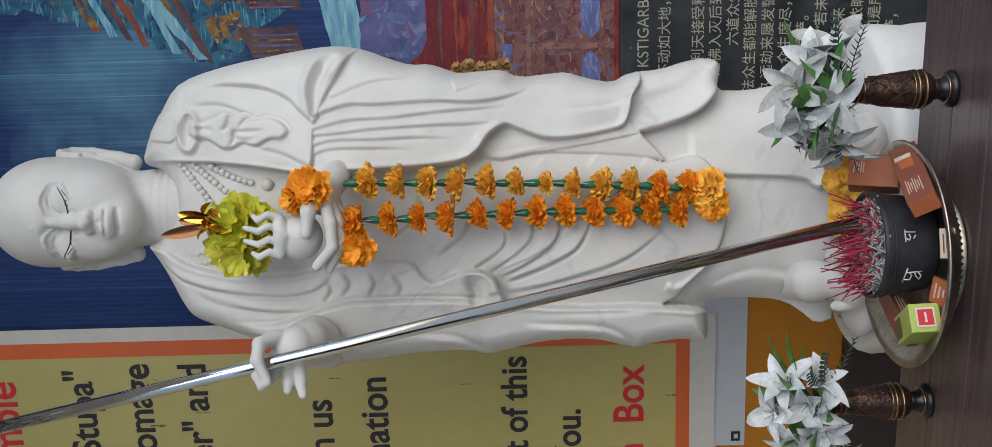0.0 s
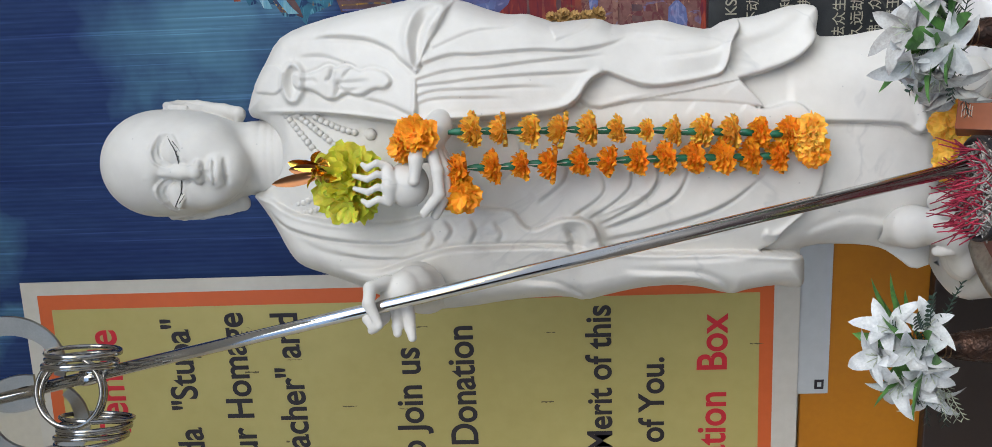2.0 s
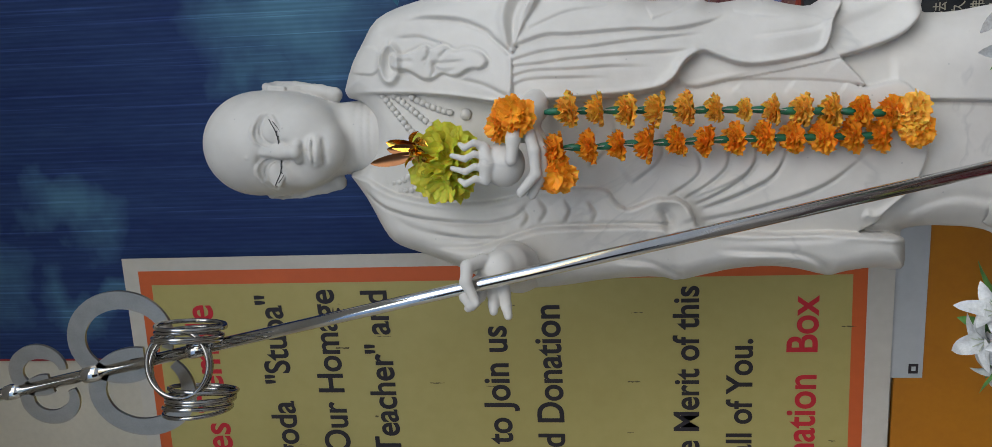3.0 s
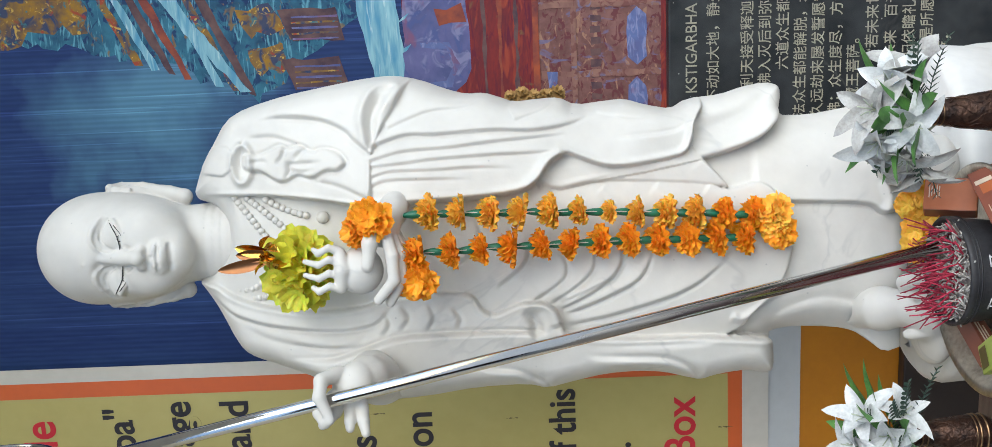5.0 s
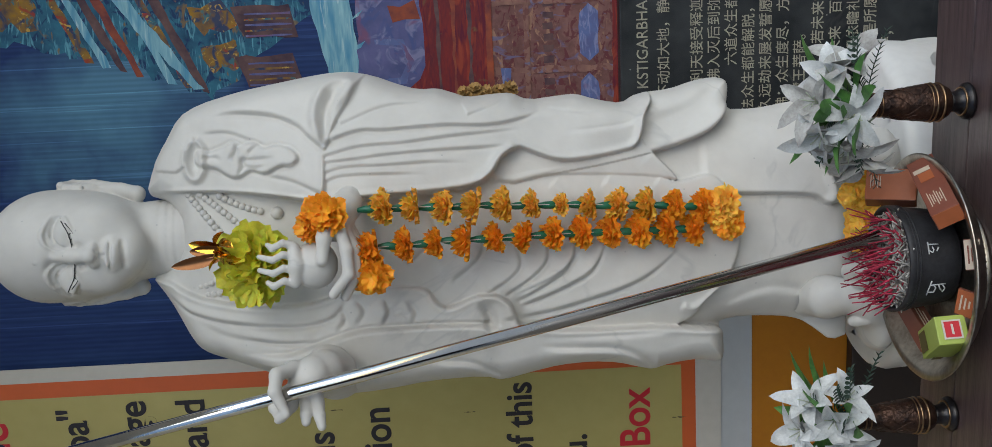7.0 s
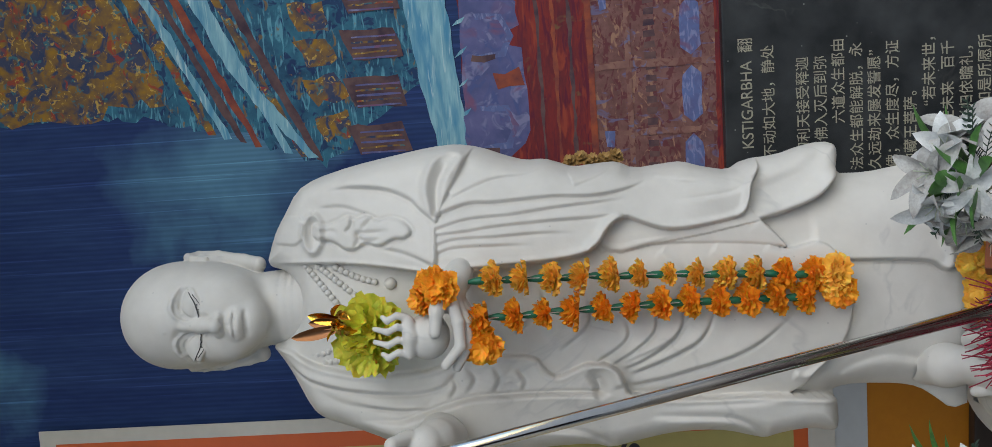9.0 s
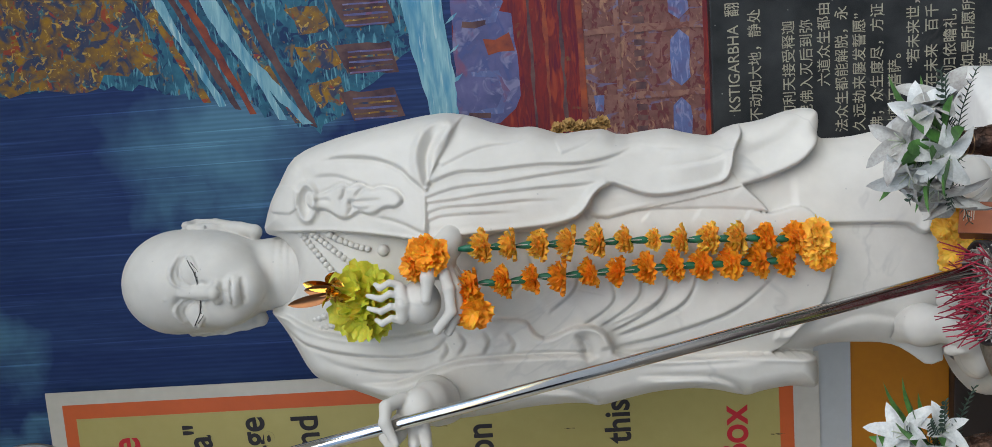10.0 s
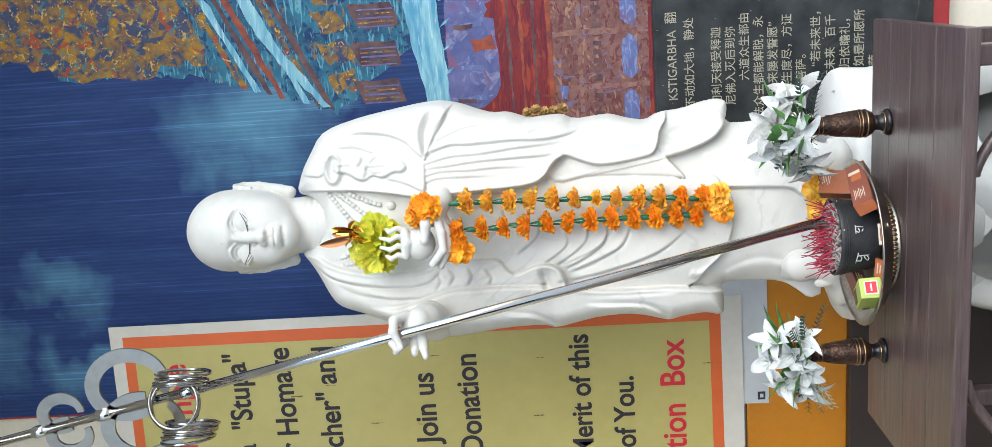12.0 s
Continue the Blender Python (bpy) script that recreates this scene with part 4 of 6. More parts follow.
    for pts, high, wide in (([(-0.158, 1.485), (-0.124, 1.435), (-0.099, 1.422), (-0.060, 1.436)], 0.006, 0.020), ([(-0.163, 1.455), (-0.120, 1.393), (-0.090, 1.374), (-0.040, 1.381)], 0.007, 0.022),
                            ([(-0.172, 1.436), (-0.133, 1.363), (-0.099, 1.332), (-0.030, 1.322)], 0.008, 0.024), ([(-0.180, 1.426), (-0.146, 1.340), (-0.113, 1.291), (-0.04, 1.262)], 0.008, 0.026),
                            ([(-0.200, 1.425), (-0.180, 1.330), (-0.141, 1.210), (-0.070, 1.120)], 0.008, 0.034), ([(-0.212, 1.40), (-0.200, 1.27), (-0.175, 1.16), (-0.14, 1.085)], 0.006, 0.03),
                            ([(-0.132, 1.545), (-0.085, 1.490), (-0.03, 1.490)], 0.005, 0.03), ([(-0.10, 1.62), (-0.05, 1.57), (0.0, 1.575)], 0.004, 0.03), ([(-0.16, 1.44), (-0.115, 1.345), (-0.05, 1.300)], 0.004, 0.014)):
        gown = gown + fold(pts, 1.7 * high, wide, 0.0026, True, (0.1, 0.45))
    gown = gown + ridge([(0.034, 1.36), (0.0, 1.33), (-0.05, 1.34)], 0.004, 0.010, (0.05, 0.6)) + ridge([(0.034, 1.27), (-0.01, 1.22), (-0.06, 1.21)], 0.004, 0.012, (0.05, 0.6)) + ridge([(0.03, 1.18), (-0.01, 1.13), (-0.07, 1.105)], 0.003, 0.012, (0.05, 0.6))
    # the turned-back corner of the hem
    gown = gown + ridge([(-0.150, 1.060), (-0.178, 1.080), (-0.200, 1.118), (-0.194, 1.140)], 0.009, 0.008)
    F = np.where(p < 0, np.maximum(F, F * 0 + gown - 0.007 * (1 - bulge(p, 0.006))), F)
    # flap beside the hanging sleeve
    p = inside(FLAP, 1)
    flap = torso + 0.011 + 0.010 * np.clip((X - 0.02) / 0.05, 0, 1) + fold([(0.082, 1.186), (0.052, 1.158), (0.026, 1.135)], 0.004, 0.02, 0.002, False)
    F = np.where(p < 0, np.maximum(F, flap - 0.008 * (1 - bulge(p, 0.006))), F)
    # the sleeve's far lip, like a long leaf
    p = inside(LONG_LIP)
    leaf = 0.078 + 0.020 * np.clip((Z - 1.05) / 0.35, 0, 1) - 0.30 * np.clip(X - 0.10, 0, 1) + 0.012 * np.exp(-(p / 0.018) ** 2) - 0.010 * np.exp(-((p + 0.040) / 0.02) ** 2) * np.clip((1.24 - Z) / 0.1, 0, 1)
    leaf = leaf + fold([(0.118, 1.19), (0.150, 1.11), (0.190, 1.045)], 0.006, 0.03, 0.008, False)
    F = np.where(p < 0, np.maximum(F + 0.004, leaf - 0.016 * (1 - bulge(p, 0.010))), F)
    # arm held forward under the sleeve and the breast panel
    arm = 0.060 * np.where(Z > 1.72, np.exp(-((Z - 1.72) / 0.13) ** 2), np.exp(-((Z - 1.72) / 0.30) ** 2)) * np.clip((0.262 - X) / 0.22, 0, 1) ** 0.8
    p = inside(near(SLEEVE), 1)
    sleeve = wide_body + 0.016 + arm + 0.004 * np.sin((X - 0.03) * 30 + Z * 14) * np.clip((1.5 - Z) / 0.2, 0, 1)
    for pts, high, wide in (([(0.118, 1.750), (0.137, 1.690), (0.136, 1.640), (0.139, 1.540), (0.136, 1.465), (0.148, 1.400), (0.178, 1.345)], 0.011, 0.030), ([(0.094, 1.750), (0.109, 1.691), (0.112, 1.615), (0.119, 1.541), (0.125, 1.455), (0.130, 1.40)], 0.009, 0.017),
                            ([(0.084, 1.750), (0.088, 1.691), (0.093, 1.641), (0.097, 1.542), (0.099, 1.457), (0.110, 1.38)], 0.009, 0.014), ([(0.066, 1.750), (0.075, 1.711), (0.075, 1.642), (0.077, 1.567), (0.074, 1.493)], 0.008, 0.012),
                            ([(0.050, 1.750), (0.060, 1.717), (0.060, 1.642), (0.058, 1.568)], 0.007, 0.010), ([(0.150, 1.72), (0.178, 1.65), (0.185, 1.58), (0.205, 1.54)], 0.005, 0.030), ([(0.155, 1.50), (0.175, 1.45), (0.200, 1.425)], 0.005, 0.022),
                            ([(0.150, 1.188), (0.128, 1.225), (0.120, 1.285), (0.118, 1.34)], 0.006, 0.03), ([(0.165, 1.36), (0.15, 1.30), (0.155, 1.24)], 0.003, 0.025)):
        sleeve = sleeve + fold(near(pts), high, wide, 0.0024, True, (0.01, 0.35))
    sleeve = sleeve + 0.006 * np.exp(-((p + 0.004) / 0.007) ** 2)
    # the lip rolls outward where it curls up
    sleeve = sleeve + ridge([(0.034, 1.492), (0.058, 1.462), (0.084, 1.444), (0.098, 1.418)], 0.010, 0.010) + ridge([(0.078, 1.228), (0.096, 1.206), (0.128, 1.199), (0.152, 1.188)], 0.008, 0.008)
    edge = np.where(p < 0, np.maximum(F + 0.004, sleeve - 0.014 * (1 - bulge(p, 0.009))), F)
    F = edge
    # breast panel
    p = inside(near(PANEL), 1)
    panel = wide_body + 0.024 + arm * 1.0
    panel = panel + fold(near([(0.176, 1.955), (0.179, 1.900), (0.172, 1.840), (0.153, 1.796), (0.132, 1.775), (0.104, 1.744)]), 0.012, 0.035, 0.003, True, (0.3, 0.02))
    panel = panel + fold([(0.146, 1.965), (0.145, 1.910), (0.124, 1.855)], 0.006, 0.02, 0.0028, True, (0.3, 0.3)) + fold(near([(0.070, 1.856), (0.056, 1.802), (0.030, 1.749)]), 0.006, 0.025, 0.0026, True, (0.3, 0.05))
    panel = panel + 0.003 * np.exp(-((p + 0.004) / 0.004) ** 2)
    hook = [(0.112, 1.746), (0.154, 1.762), (0.190, 1.762), (0.227, 1.744), (0.238, 1.718), (0.228, 1.702), (0.206, 1.712), (0.170, 1.732), (0.120, 1.738)]
    F = np.where(p < 0, np.maximum(F, panel - 0.012 * (1 - bulge(p, 0.006))), F)
    F = F + ridge(near(hook), 0.013, 0.009, (0.15, 0.2)) - ridge(near([(0.216, 1.728), (0.170, 1.745), (0.110, 1.744)]), 0.011, 0.008, (0.2, 0.05))
    # strap, buckle and bow
    p = inside(STRAP, 1)
    F = F + 0.006 * bulge(p, 0.005)
    p = inside(BOW, 2)
    F = F + np.where(p < 0, 0.011 * bulge(p, 0.007), 0) - 0.003 * np.exp(-((p - 0.003) / 0.003) ** 2)
    for pts, dep in (([(0.096, 1.905), (0.108, 1.893), (0.126, 1.890)], 0.008), ([(0.096, 1.885), (0.084, 1.880), (0.068, 1.890)], 0.008), ([(0.097, 1.893), (0.094, 1.86), (0.095, 1.82)], 0.006), ([(0.100, 1.875), (0.115, 1.86), (0.122, 1.848)], 0.006), ([(0.100, 1.955), (0.102, 1.935), (0.098, 1.918)], 0.004), ([(0.088, 1.89), (0.08, 1.862), (0.083, 1.835)], 0.004)):
        F = F - ridge(pts, dep, 0.0042, (0.2, 0.3))
    ring = [(0.100 + 0.033 * math.cos(t), 1.968 + 0.017 * math.sin(t)) for t in [k * math.pi / 8 for k in range(17)]]
    F = F + ridge(ring, 0.011, 0.0062, (0.001, 0.001))
    # the other side: robe over arm and shoulder, shawl at the hip
    p = inside(ROBE_L)
    robe = wide_body + 0.018 + 0.030 * np.exp(-((X + 0.27) / 0.07) ** 2 - ((Z - 1.76) / 0.13) ** 2)
    robe = robe + fold([(-0.120, 2.045), (-0.148, 2.012), (-0.165, 1.981), (-0.179, 1.928), (-0.188, 1.854), (-0.189, 1.789), (-0.178, 1.746), (-0.150, 1.722)], 0.013, 0.022, 0.003, True, (0.15, 0.15))
    robe = robe + fold([(-0.170, 1.99), (-0.200, 1.93), (-0.212, 1.86), (-0.215, 1.80), (-0.19, 1.755)], 0.005, 0.022, 0.004, True, (0.3, 0.3))
    robe = robe + fold([(-0.208, 1.905), (-0.218, 1.834), (-0.217, 1.765)], 0.011, 0.020, 0.0026, True, (0.25, 0.25))
    robe = robe + fold([(-0.236, 1.930), (-0.240, 1.835), (-0.230, 1.792), (-0.216, 1.748), (-0.205, 1.704), (-0.203, 1.661), (-0.203, 1.574), (-0.206, 1.50), (-0.214, 1.45)], 0.019, 0.035, 0.003, False, (0.2, 0.1))
    robe = robe + fold([(-0.25, 1.90), (-0.268, 1.84), (-0.272, 1.81)], 0.004, 0.02, 0.003, True, (0.3, 0.3))
    for pts in ([(-0.148, 1.712), (-0.172, 1.695), (-0.198, 1.713)], [(-0.150, 1.664), (-0.174, 1.652), (-0.200, 1.667)], [(-0.154, 1.625), (-0.179, 1.607), (-0.198, 1.617)], [(-0.165, 1.735), (-0.185, 1.728), (-0.205, 1.745)]):
        robe = robe + fold(pts, 0.009, 0.020, 0.0035, False, (0.25, 0.25))
    robe = robe - ridge([(-0.168, 1.497), (-0.186, 1.480), (-0.203, 1.476), (-0.214, 1.486)], 0.020, 0.009, (0.3, 0.2)) + ridge([(-0.158, 1.50), (-0.160, 1.466), (-0.174, 1.450), (-0.200, 1.440)], 0.009, 0.010)
    robe = robe + fold([(-0.262, 1.600), (-0.270, 1.560), (-0.277, 1.513), (-0.295, 1.481), (-0.312, 1.454)], 0.015, 0.035, 0.004, False, (0.4, 0.02)) + fold([(-0.252, 1.40), (-0.259, 1.356), (-0.264, 1.267), (-0.280, 1.223), (-0.306, 1.196)], 0.016, 0.035, 0.004, False, (0.4, 0.02))
    robe = robe + fold([(-0.238, 1.37), (-0.240, 1.25), (-0.236, 1.15)], 0.006, 0.02, 0.004, False, (0.3, 0.2)) + 0.004 * np.exp(-((p + 0.005) / 0.006) ** 2)
    F = np.where(p < 0, np.maximum(F, robe - 0.014 * (1 - bulge(p, 0.010))), F)
    # outline: front and back meet along it
    p = inside(OUTSIDE, 1)
    F = 0.8 * F + 0.2 * blur(F, 1)
    turn = bulge(p, 0.045)
    fronts = 0.022 - (F + 0.022) * turn
    backs = 0.022 + 0.105 * bulge(p, 0.10)
    gx, gz = np.gradient(p, h)
    out = np.maximum(p, 0)
    norm = np.maximum(np.hypot(gx, gz), 0.3)
    VX, VZ = X - out * gx / norm ** 2, Z - out * gz / norm ** 2
    live = p < 0
    cell = live[:-1, :-1] | live[1:, :-1] | live[:-1, 1:] | live[1:, 1:]
    used = np.zeros(X.shape, bool)
    for di in (0, 1):
        for dj in (0, 1):
            used[di:X.shape[0] - 1 + di, dj:X.shape[1] - 1 + dj] |= cell
    n = int(used.sum())
    idx = np.full(X.shape, -1, np.int64)
    idx[used] = np.arange(n)
    rim = used & ~live
    idx_back = np.where(rim, idx, idx + n)
    c = np.argwhere(cell)
    i, j = c[:, 0], c[:, 1]
    quad = lambda a: np.stack([a[i, j], a[i + 1, j], a[i + 1, j + 1], a[i, j + 1]], 1)
    verts = np.concatenate([np.stack([VX[used], fronts[used], VZ[used]], 1), np.stack([VX[used], backs[used], VZ[used]], 1)])
    return verts, np.concatenate([quad(idx), quad(idx_back)[:, ::-1]])


def carve_feet():
    f = Field((-0.32, -0.235, 0.745), (0.16, 0.06, 0.92), 0.0026)
    f.ball((-0.205, -0.075, 0.800), (0.085, 0.075, 0.034), 0.02)
    for cx0, cy0, turn, side in ((-0.192, -0.066, -0.10, -1), (0.055, -0.085, 0.16, 1)):
        c, s = math.cos(turn), math.sin(turn)
        at = lambda u, v, z: (cx0 + u * c - v * s, cy0 - v, z)
        up = 0.050 if side < 0 else 0.014
        f.rods([at(0, -0.06, 0.845 + up), at(0, 0.0, 0.830 + up), at(0, 0.055, 0.806 + up)], [0.034, 0.034, 0.028], 0.02)
        f.ball(at(0.0, 0.05, 0.798 + up * 0.6), (0.052, 0.05, 0.030), 0.02)
        for k in range(5):
            u = -side * (0.042 - 0.0215 * k)
            lon = 0.094 - (0.0 if k == 0 else 0.003 + 0.008 * (k - 1))
            r = 0.0165 if k == 0 else 0.0112 - 0.0006 * k
            f.rods([at(u, 0.055, 0.808 + up), at(u, lon * 0.9, 0.802 + up), at(u, lon, 0.788 + up)], [r * 0.95, r, r * 0.92], 0.003)
    return f.mesh()


def carve_head():
    f = Field((-0.160, -0.160, 1.975), (0.115, 0.155, 2.400), 0.0024)
    H = -0.036
    f.ball((H, 0.020, 2.247), (0.1015, 0.120, 0.118), 0.01)
    f.ball((H - 0.002, 0.012, 2.270), (0.096, 0.108, 0.0925), 0.015)
    f.ball((H - 0.001, -0.012, 2.160), (0.086, 0.092, 0.095), 0.05)
    f.ball((H - 0.012, -0.072, 2.092), (0.034, 0.028, 0.024), 0.03)
    f.rods([(-0.032, 0.046, 1.95), (-0.032, 0.026, 2.02), (-0.034, 0.012, 2.15)], [0.084, 0.074, 0.066], 0.012)
    for z, r in ((2.044, 0.0040), (2.060, 0.0040), (2.030, 0.0036)):
        ring = [(-0.033 + 0.0755 * math.sin(t), 0.020 - 0.0755 * math.cos(t), z - 0.008 * math.cos(t)) for t in [-1.5 + 0.2 * k for k in range(16)]]
        f.rods(ring, [r] * 16, 0.004, True)
    for s in (-1, 1):
        f.ball((H - 0.008 + s * 0.040, -0.062, 2.142), (0.034, 0.032, 0.038), 0.03)
    gx, gz = f.lo[0], f.lo[2]

    def face(x, z, out=0.0):
        col = f.d[int(round((x - gx) / f.step)), :, int(round((z - gz) / f.step))]
        k = int(np.argmax(col < 0))
        return float(f.lo[1] + f.step * k) - out
    fc = lambda x, z, o: face(x, z, o)
    F = -0.053   # middle of the face
    marks = []
    # sockets, lids and brows
    for s in (-1, 1):
        f.ball((F + s * 0.034, face(F + s * 0.034, 2.205) - 0.006, 2.205), (0.034, 0.014, 0.024), 0.018, True, turn=-s * 6)
        f.ball((F + s * 0.014, face(F + s * 0.014, 2.185) - 0.006, 2.18), (0.007, 0.010, 0.018), 0.010, True)
    for s in (-1, 1):
        x = F + s * 0.035
        y = face(x, 2.195)
        f.ball((x, y + 0.0075, 2.199), (0.031, 0.0175, 0.0195), 0.004, turn=-s * 8)
        lid = curve3((F + s * 0.010, 2.182), (x, 2.176), (F + s * 0.066, 2.201), 14, 0.0, fc)
        f.rods(lid, [0.0020] * 15, 0.0025, True)
        f.rods([(p, q - 0.0008, r - 0.0052) for p, q, r in lid], [0.0030] * 15, 0.004)
        f.rods([(p, q - 0.0004, r + 0.0040) for p, q, r in lid], [0.0018] * 15, 0.003)
        marks.append([(p, q - 0.0034, r + 0.0020) for p, q, r in lid[1:14]])
        low = [(p, q - 0.0044, r - 0.0066 * math.sin(math.pi * i / 14)) for i, (p, q, r) in enumerate(lid)]
        marks.append([(p, q, r) for p, q, r in low[2:13]])
        ix, iz = lid[7][0] - s * 0.002, lid[7][2] - 0.0022
        ey = lid[7][1] - 0.0040
        marks.append([(ix + 0.0052 * math.cos(0.6 * k), ey, iz + 0.0040 * math.sin(0.6 * k)) for k in range(12)])
        crease = curve3((F + s * 0.012, 2.193), (x - s * 0.004, 2.235), (F + s * 0.068, 2.207), 14, 0.0, fc)
        f.rods(crease, [0.0032] * 15, 0.002, True)
        brow = curve3((F + s * 0.009, 2.191), (F + s * 0.016, 2.263), (F + s * 0.080, 2.211), 18, 0.0005, fc)
        f.rods(brow, [0.0050] * 13 + [0.0046, 0.004, 0.0034, 0.0028, 0.002, 0.001], 0.0022)
        f.rods([(p, q - 0.003, r - 0.0085) for p, q, r in brow[2:17]], [0.0038] * 15, 0.003, True)
    # nose
    yb = face(F, 2.205)
    yt = face(F, 2.14)
    f.rods([(F, yb - 0.001, 2.211), (F, yb - 0.008, 2.18), (F, yt - 0.018, 2.149)], [0.008, 0.0095, 0.0115], 0.010)
    f.ball((F, yt - 0.016, 2.145), (0.0125, 0.012, 0.010), 0.006)
    for s in (-1, 1):
        f.ball((F + s * 0.014, yt - 0.006, 2.144), (0.0085, 0.011, 0.0085), 0.005)
        f.ball((F + s * 0.007, yt - 0.016, 2.1355), (0.0035, 0.004, 0.003), 0.003, True)
    # lips
    ym = face(F, 2.115)
    f.ball((F, ym - 0.001, 2.115), (0.027, 0.013, 0.018), 0.012)
    for s in (-1, 1):
        f.ball((F + s * 0.009, ym - 0.010, 2.1205), (0.014, 0.008, 0.0055), 0.004, turn=-s * 12)
    f.ball((F, ym - 0.010, 2.1085), (0.017, 0.0085, 0.0062), 0.005)
    f.rods(curve3((F - 0.026, 2.1165), (F, 2.1115), (F + 0.026, 2.1165), 10, 0.0, fc), [0.0014] * 11, 0.003, True)
    f.rods([(F, face(F, 2.1295), 2.132), (F, face(F, 2.126), 2.125)], [0.0025, 0.0025], 0.004, True)
    f.rods(curve3((F - 0.02, 2.097), (F, 2.094), (F + 0.02, 2.097), 6, 0.0, fc), [0.003] * 7, 0.006, True)
    f.ball((F - 0.008, face(F - 0.008, 2.246) + 0.001, 2.246), 0.0050, 0.001)
    # long ears
    for s, ex in ((1, 0.064), (-1, -0.130)):
        f.ball((ex + s * 0.001, 0.034, 2.204), (0.015, 0.030, 0.044), 0.008, turn=s * 6)
        f.rods([(ex + s * 0.003, 0.028, 2.185), (ex - s * 0.004, 0.020, 2.135), (ex - s * 0.011, 0.012, 2.106)], [0.013, 0.0125, 0.0135], 0.006)
        f.ball((ex - s * 0.013, 0.008, 2.101), (0.0135, 0.015, 0.013), 0.006)
        rim = [(ex + s * 0.004, 0.000, 2.200), (ex + s * 0.006, 0.004, 2.230), (ex + s * 0.009, 0.026, 2.246), (ex + s * 0.013, 0.048, 2.232), (ex + s * 0.012, 0.052, 2.195), (ex + s * 0.005, 0.034, 2.150), (ex - s * 0.003, 0.020, 2.115)]
        f.rods(rim, [0.004, 0.006, 0.007, 0.007, 0.007, 0.006, 0.006], 0.004)
        f.rods([(ex + s * 0.012, 0.010, 2.222), (ex + s * 0.015, 0.022, 2.205), (ex + s * 0.009, 0.014, 2.170)], [0.005, 0.006, 0.003], 0.004, True)
    return f.mesh(), marks


def carve_hands():
    res = []
    # hand round the jewel
    f = Field((-0.165, -0.30, 1.640), (0.105, -0.08, 1.865), 0.0022)
    f.ball((-0.082, -0.225, 1.752), (0.038, 0.038, 0.036), 0.002)
    f.rods([(0.040, -0.115, 1.698), (0.008, -0.185, 1.704), (-0.008, -0.212, 1.712)], [0.023, 0.023, 0.025], 0.012)
    f.ball((-0.018, -0.222, 1.716), (0.030, 0.030, 0.024), 0.012)
    f.rods([(-0.006, -0.243, 1.726), (-0.040, -0.262, 1.731), (-0.074, -0.265, 1.735)], [0.0125, 0.0115, 0.0092], 0.006)
    for k, (dz, end, low) in enumerate(((-0.006, -0.128, 0.016), (-0.016, -0.134, 0.010), (-0.022, -0.120, 0.0), (-0.024, -0.105, -0.004))):
        y = -0.252 + 0.017 * k
        f.rods([(-0.018, y + 0.01, 1.712 + dz * 0.3), (-0.060, y - 0.004, 1.704 + dz), (-0.098, y - 0.004, 1.702 + dz), (end, y, 1.712 + dz + low)], [0.0105, 0.0098, 0.009, 0.0078], 0.004)
    # flame over the jewel
    f.rods([(-0.106, -0.250, 1.780), (-0.080, -0.256, 1.776), (-0.054, -0.250, 1.780)], [0.010, 0.012, 0.010], 0.005)
    for x, top in ((-0.108, 1.822), (-0.088, 1.834), (-0.067, 1.834), (-0.049, 1.820)):
        f.rods([(x, -0.252, 1.782), (x + 0.005, -0.258, 1.796), (x - 0.003, -0.258, 1.812), (x + 0.003, -0.254, top)], [0.0068, 0.0056, 0.0056, 0.0042], 0.002)
    res.append(f.mesh())
    # hand on the staff
    f = Field((-0.385, -0.375, 1.655), (-0.18, -0.06, 1.865), 0.0026)
    f.rod((-0.275, -0.04, 1.752), (-0.262, -0.125, 1.754), 0.058, 0.040, 0.02)
    f.rods([(-0.265, -0.16, 1.745), (-0.255, -0.205, 1.752), (-0.252, -0.232, 1.764)], [0.042, 0.033, 0.028], 0.012)
    f.ball((-0.262, -0.240, 1.772), (0.027, 0.021, 0.030), 0.012)
    f.rods([(-0.240, -0.248, 1.790), (-0.246, -0.276, 1.812), (-0.268, -0.297, 1.812), (-0.294, -0.297, 1.800)], [0.0125, 0.0108, 0.0096, 0.0082], 0.005)
    f.rods([(-0.275, -0.250, 1.800), (-0.296, -0.272, 1.818), (-0.307, -0.292, 1.806), (-0.302, -0.300, 1.796)], [0.0105, 0.0096, 0.0088, 0.0072], 0.004)
    for z, ex, ez in ((1.790, -0.316, 1.814), (1.774, -0.322, 1.772), (1.758, -0.330, 1.748)):
        f.rods([(-0.270, -0.244, z), (-0.300, -0.248, z + 0.3 * (ez - z)), (0.5 * (ex - 0.3), -0.262, 0.35 * z + 0.65 * ez), (ex, -0.268, ez)], [0.0112, 0.0100, 0.0090, 0.0072], 0.003)
    res.append(f.mesh())
    return res


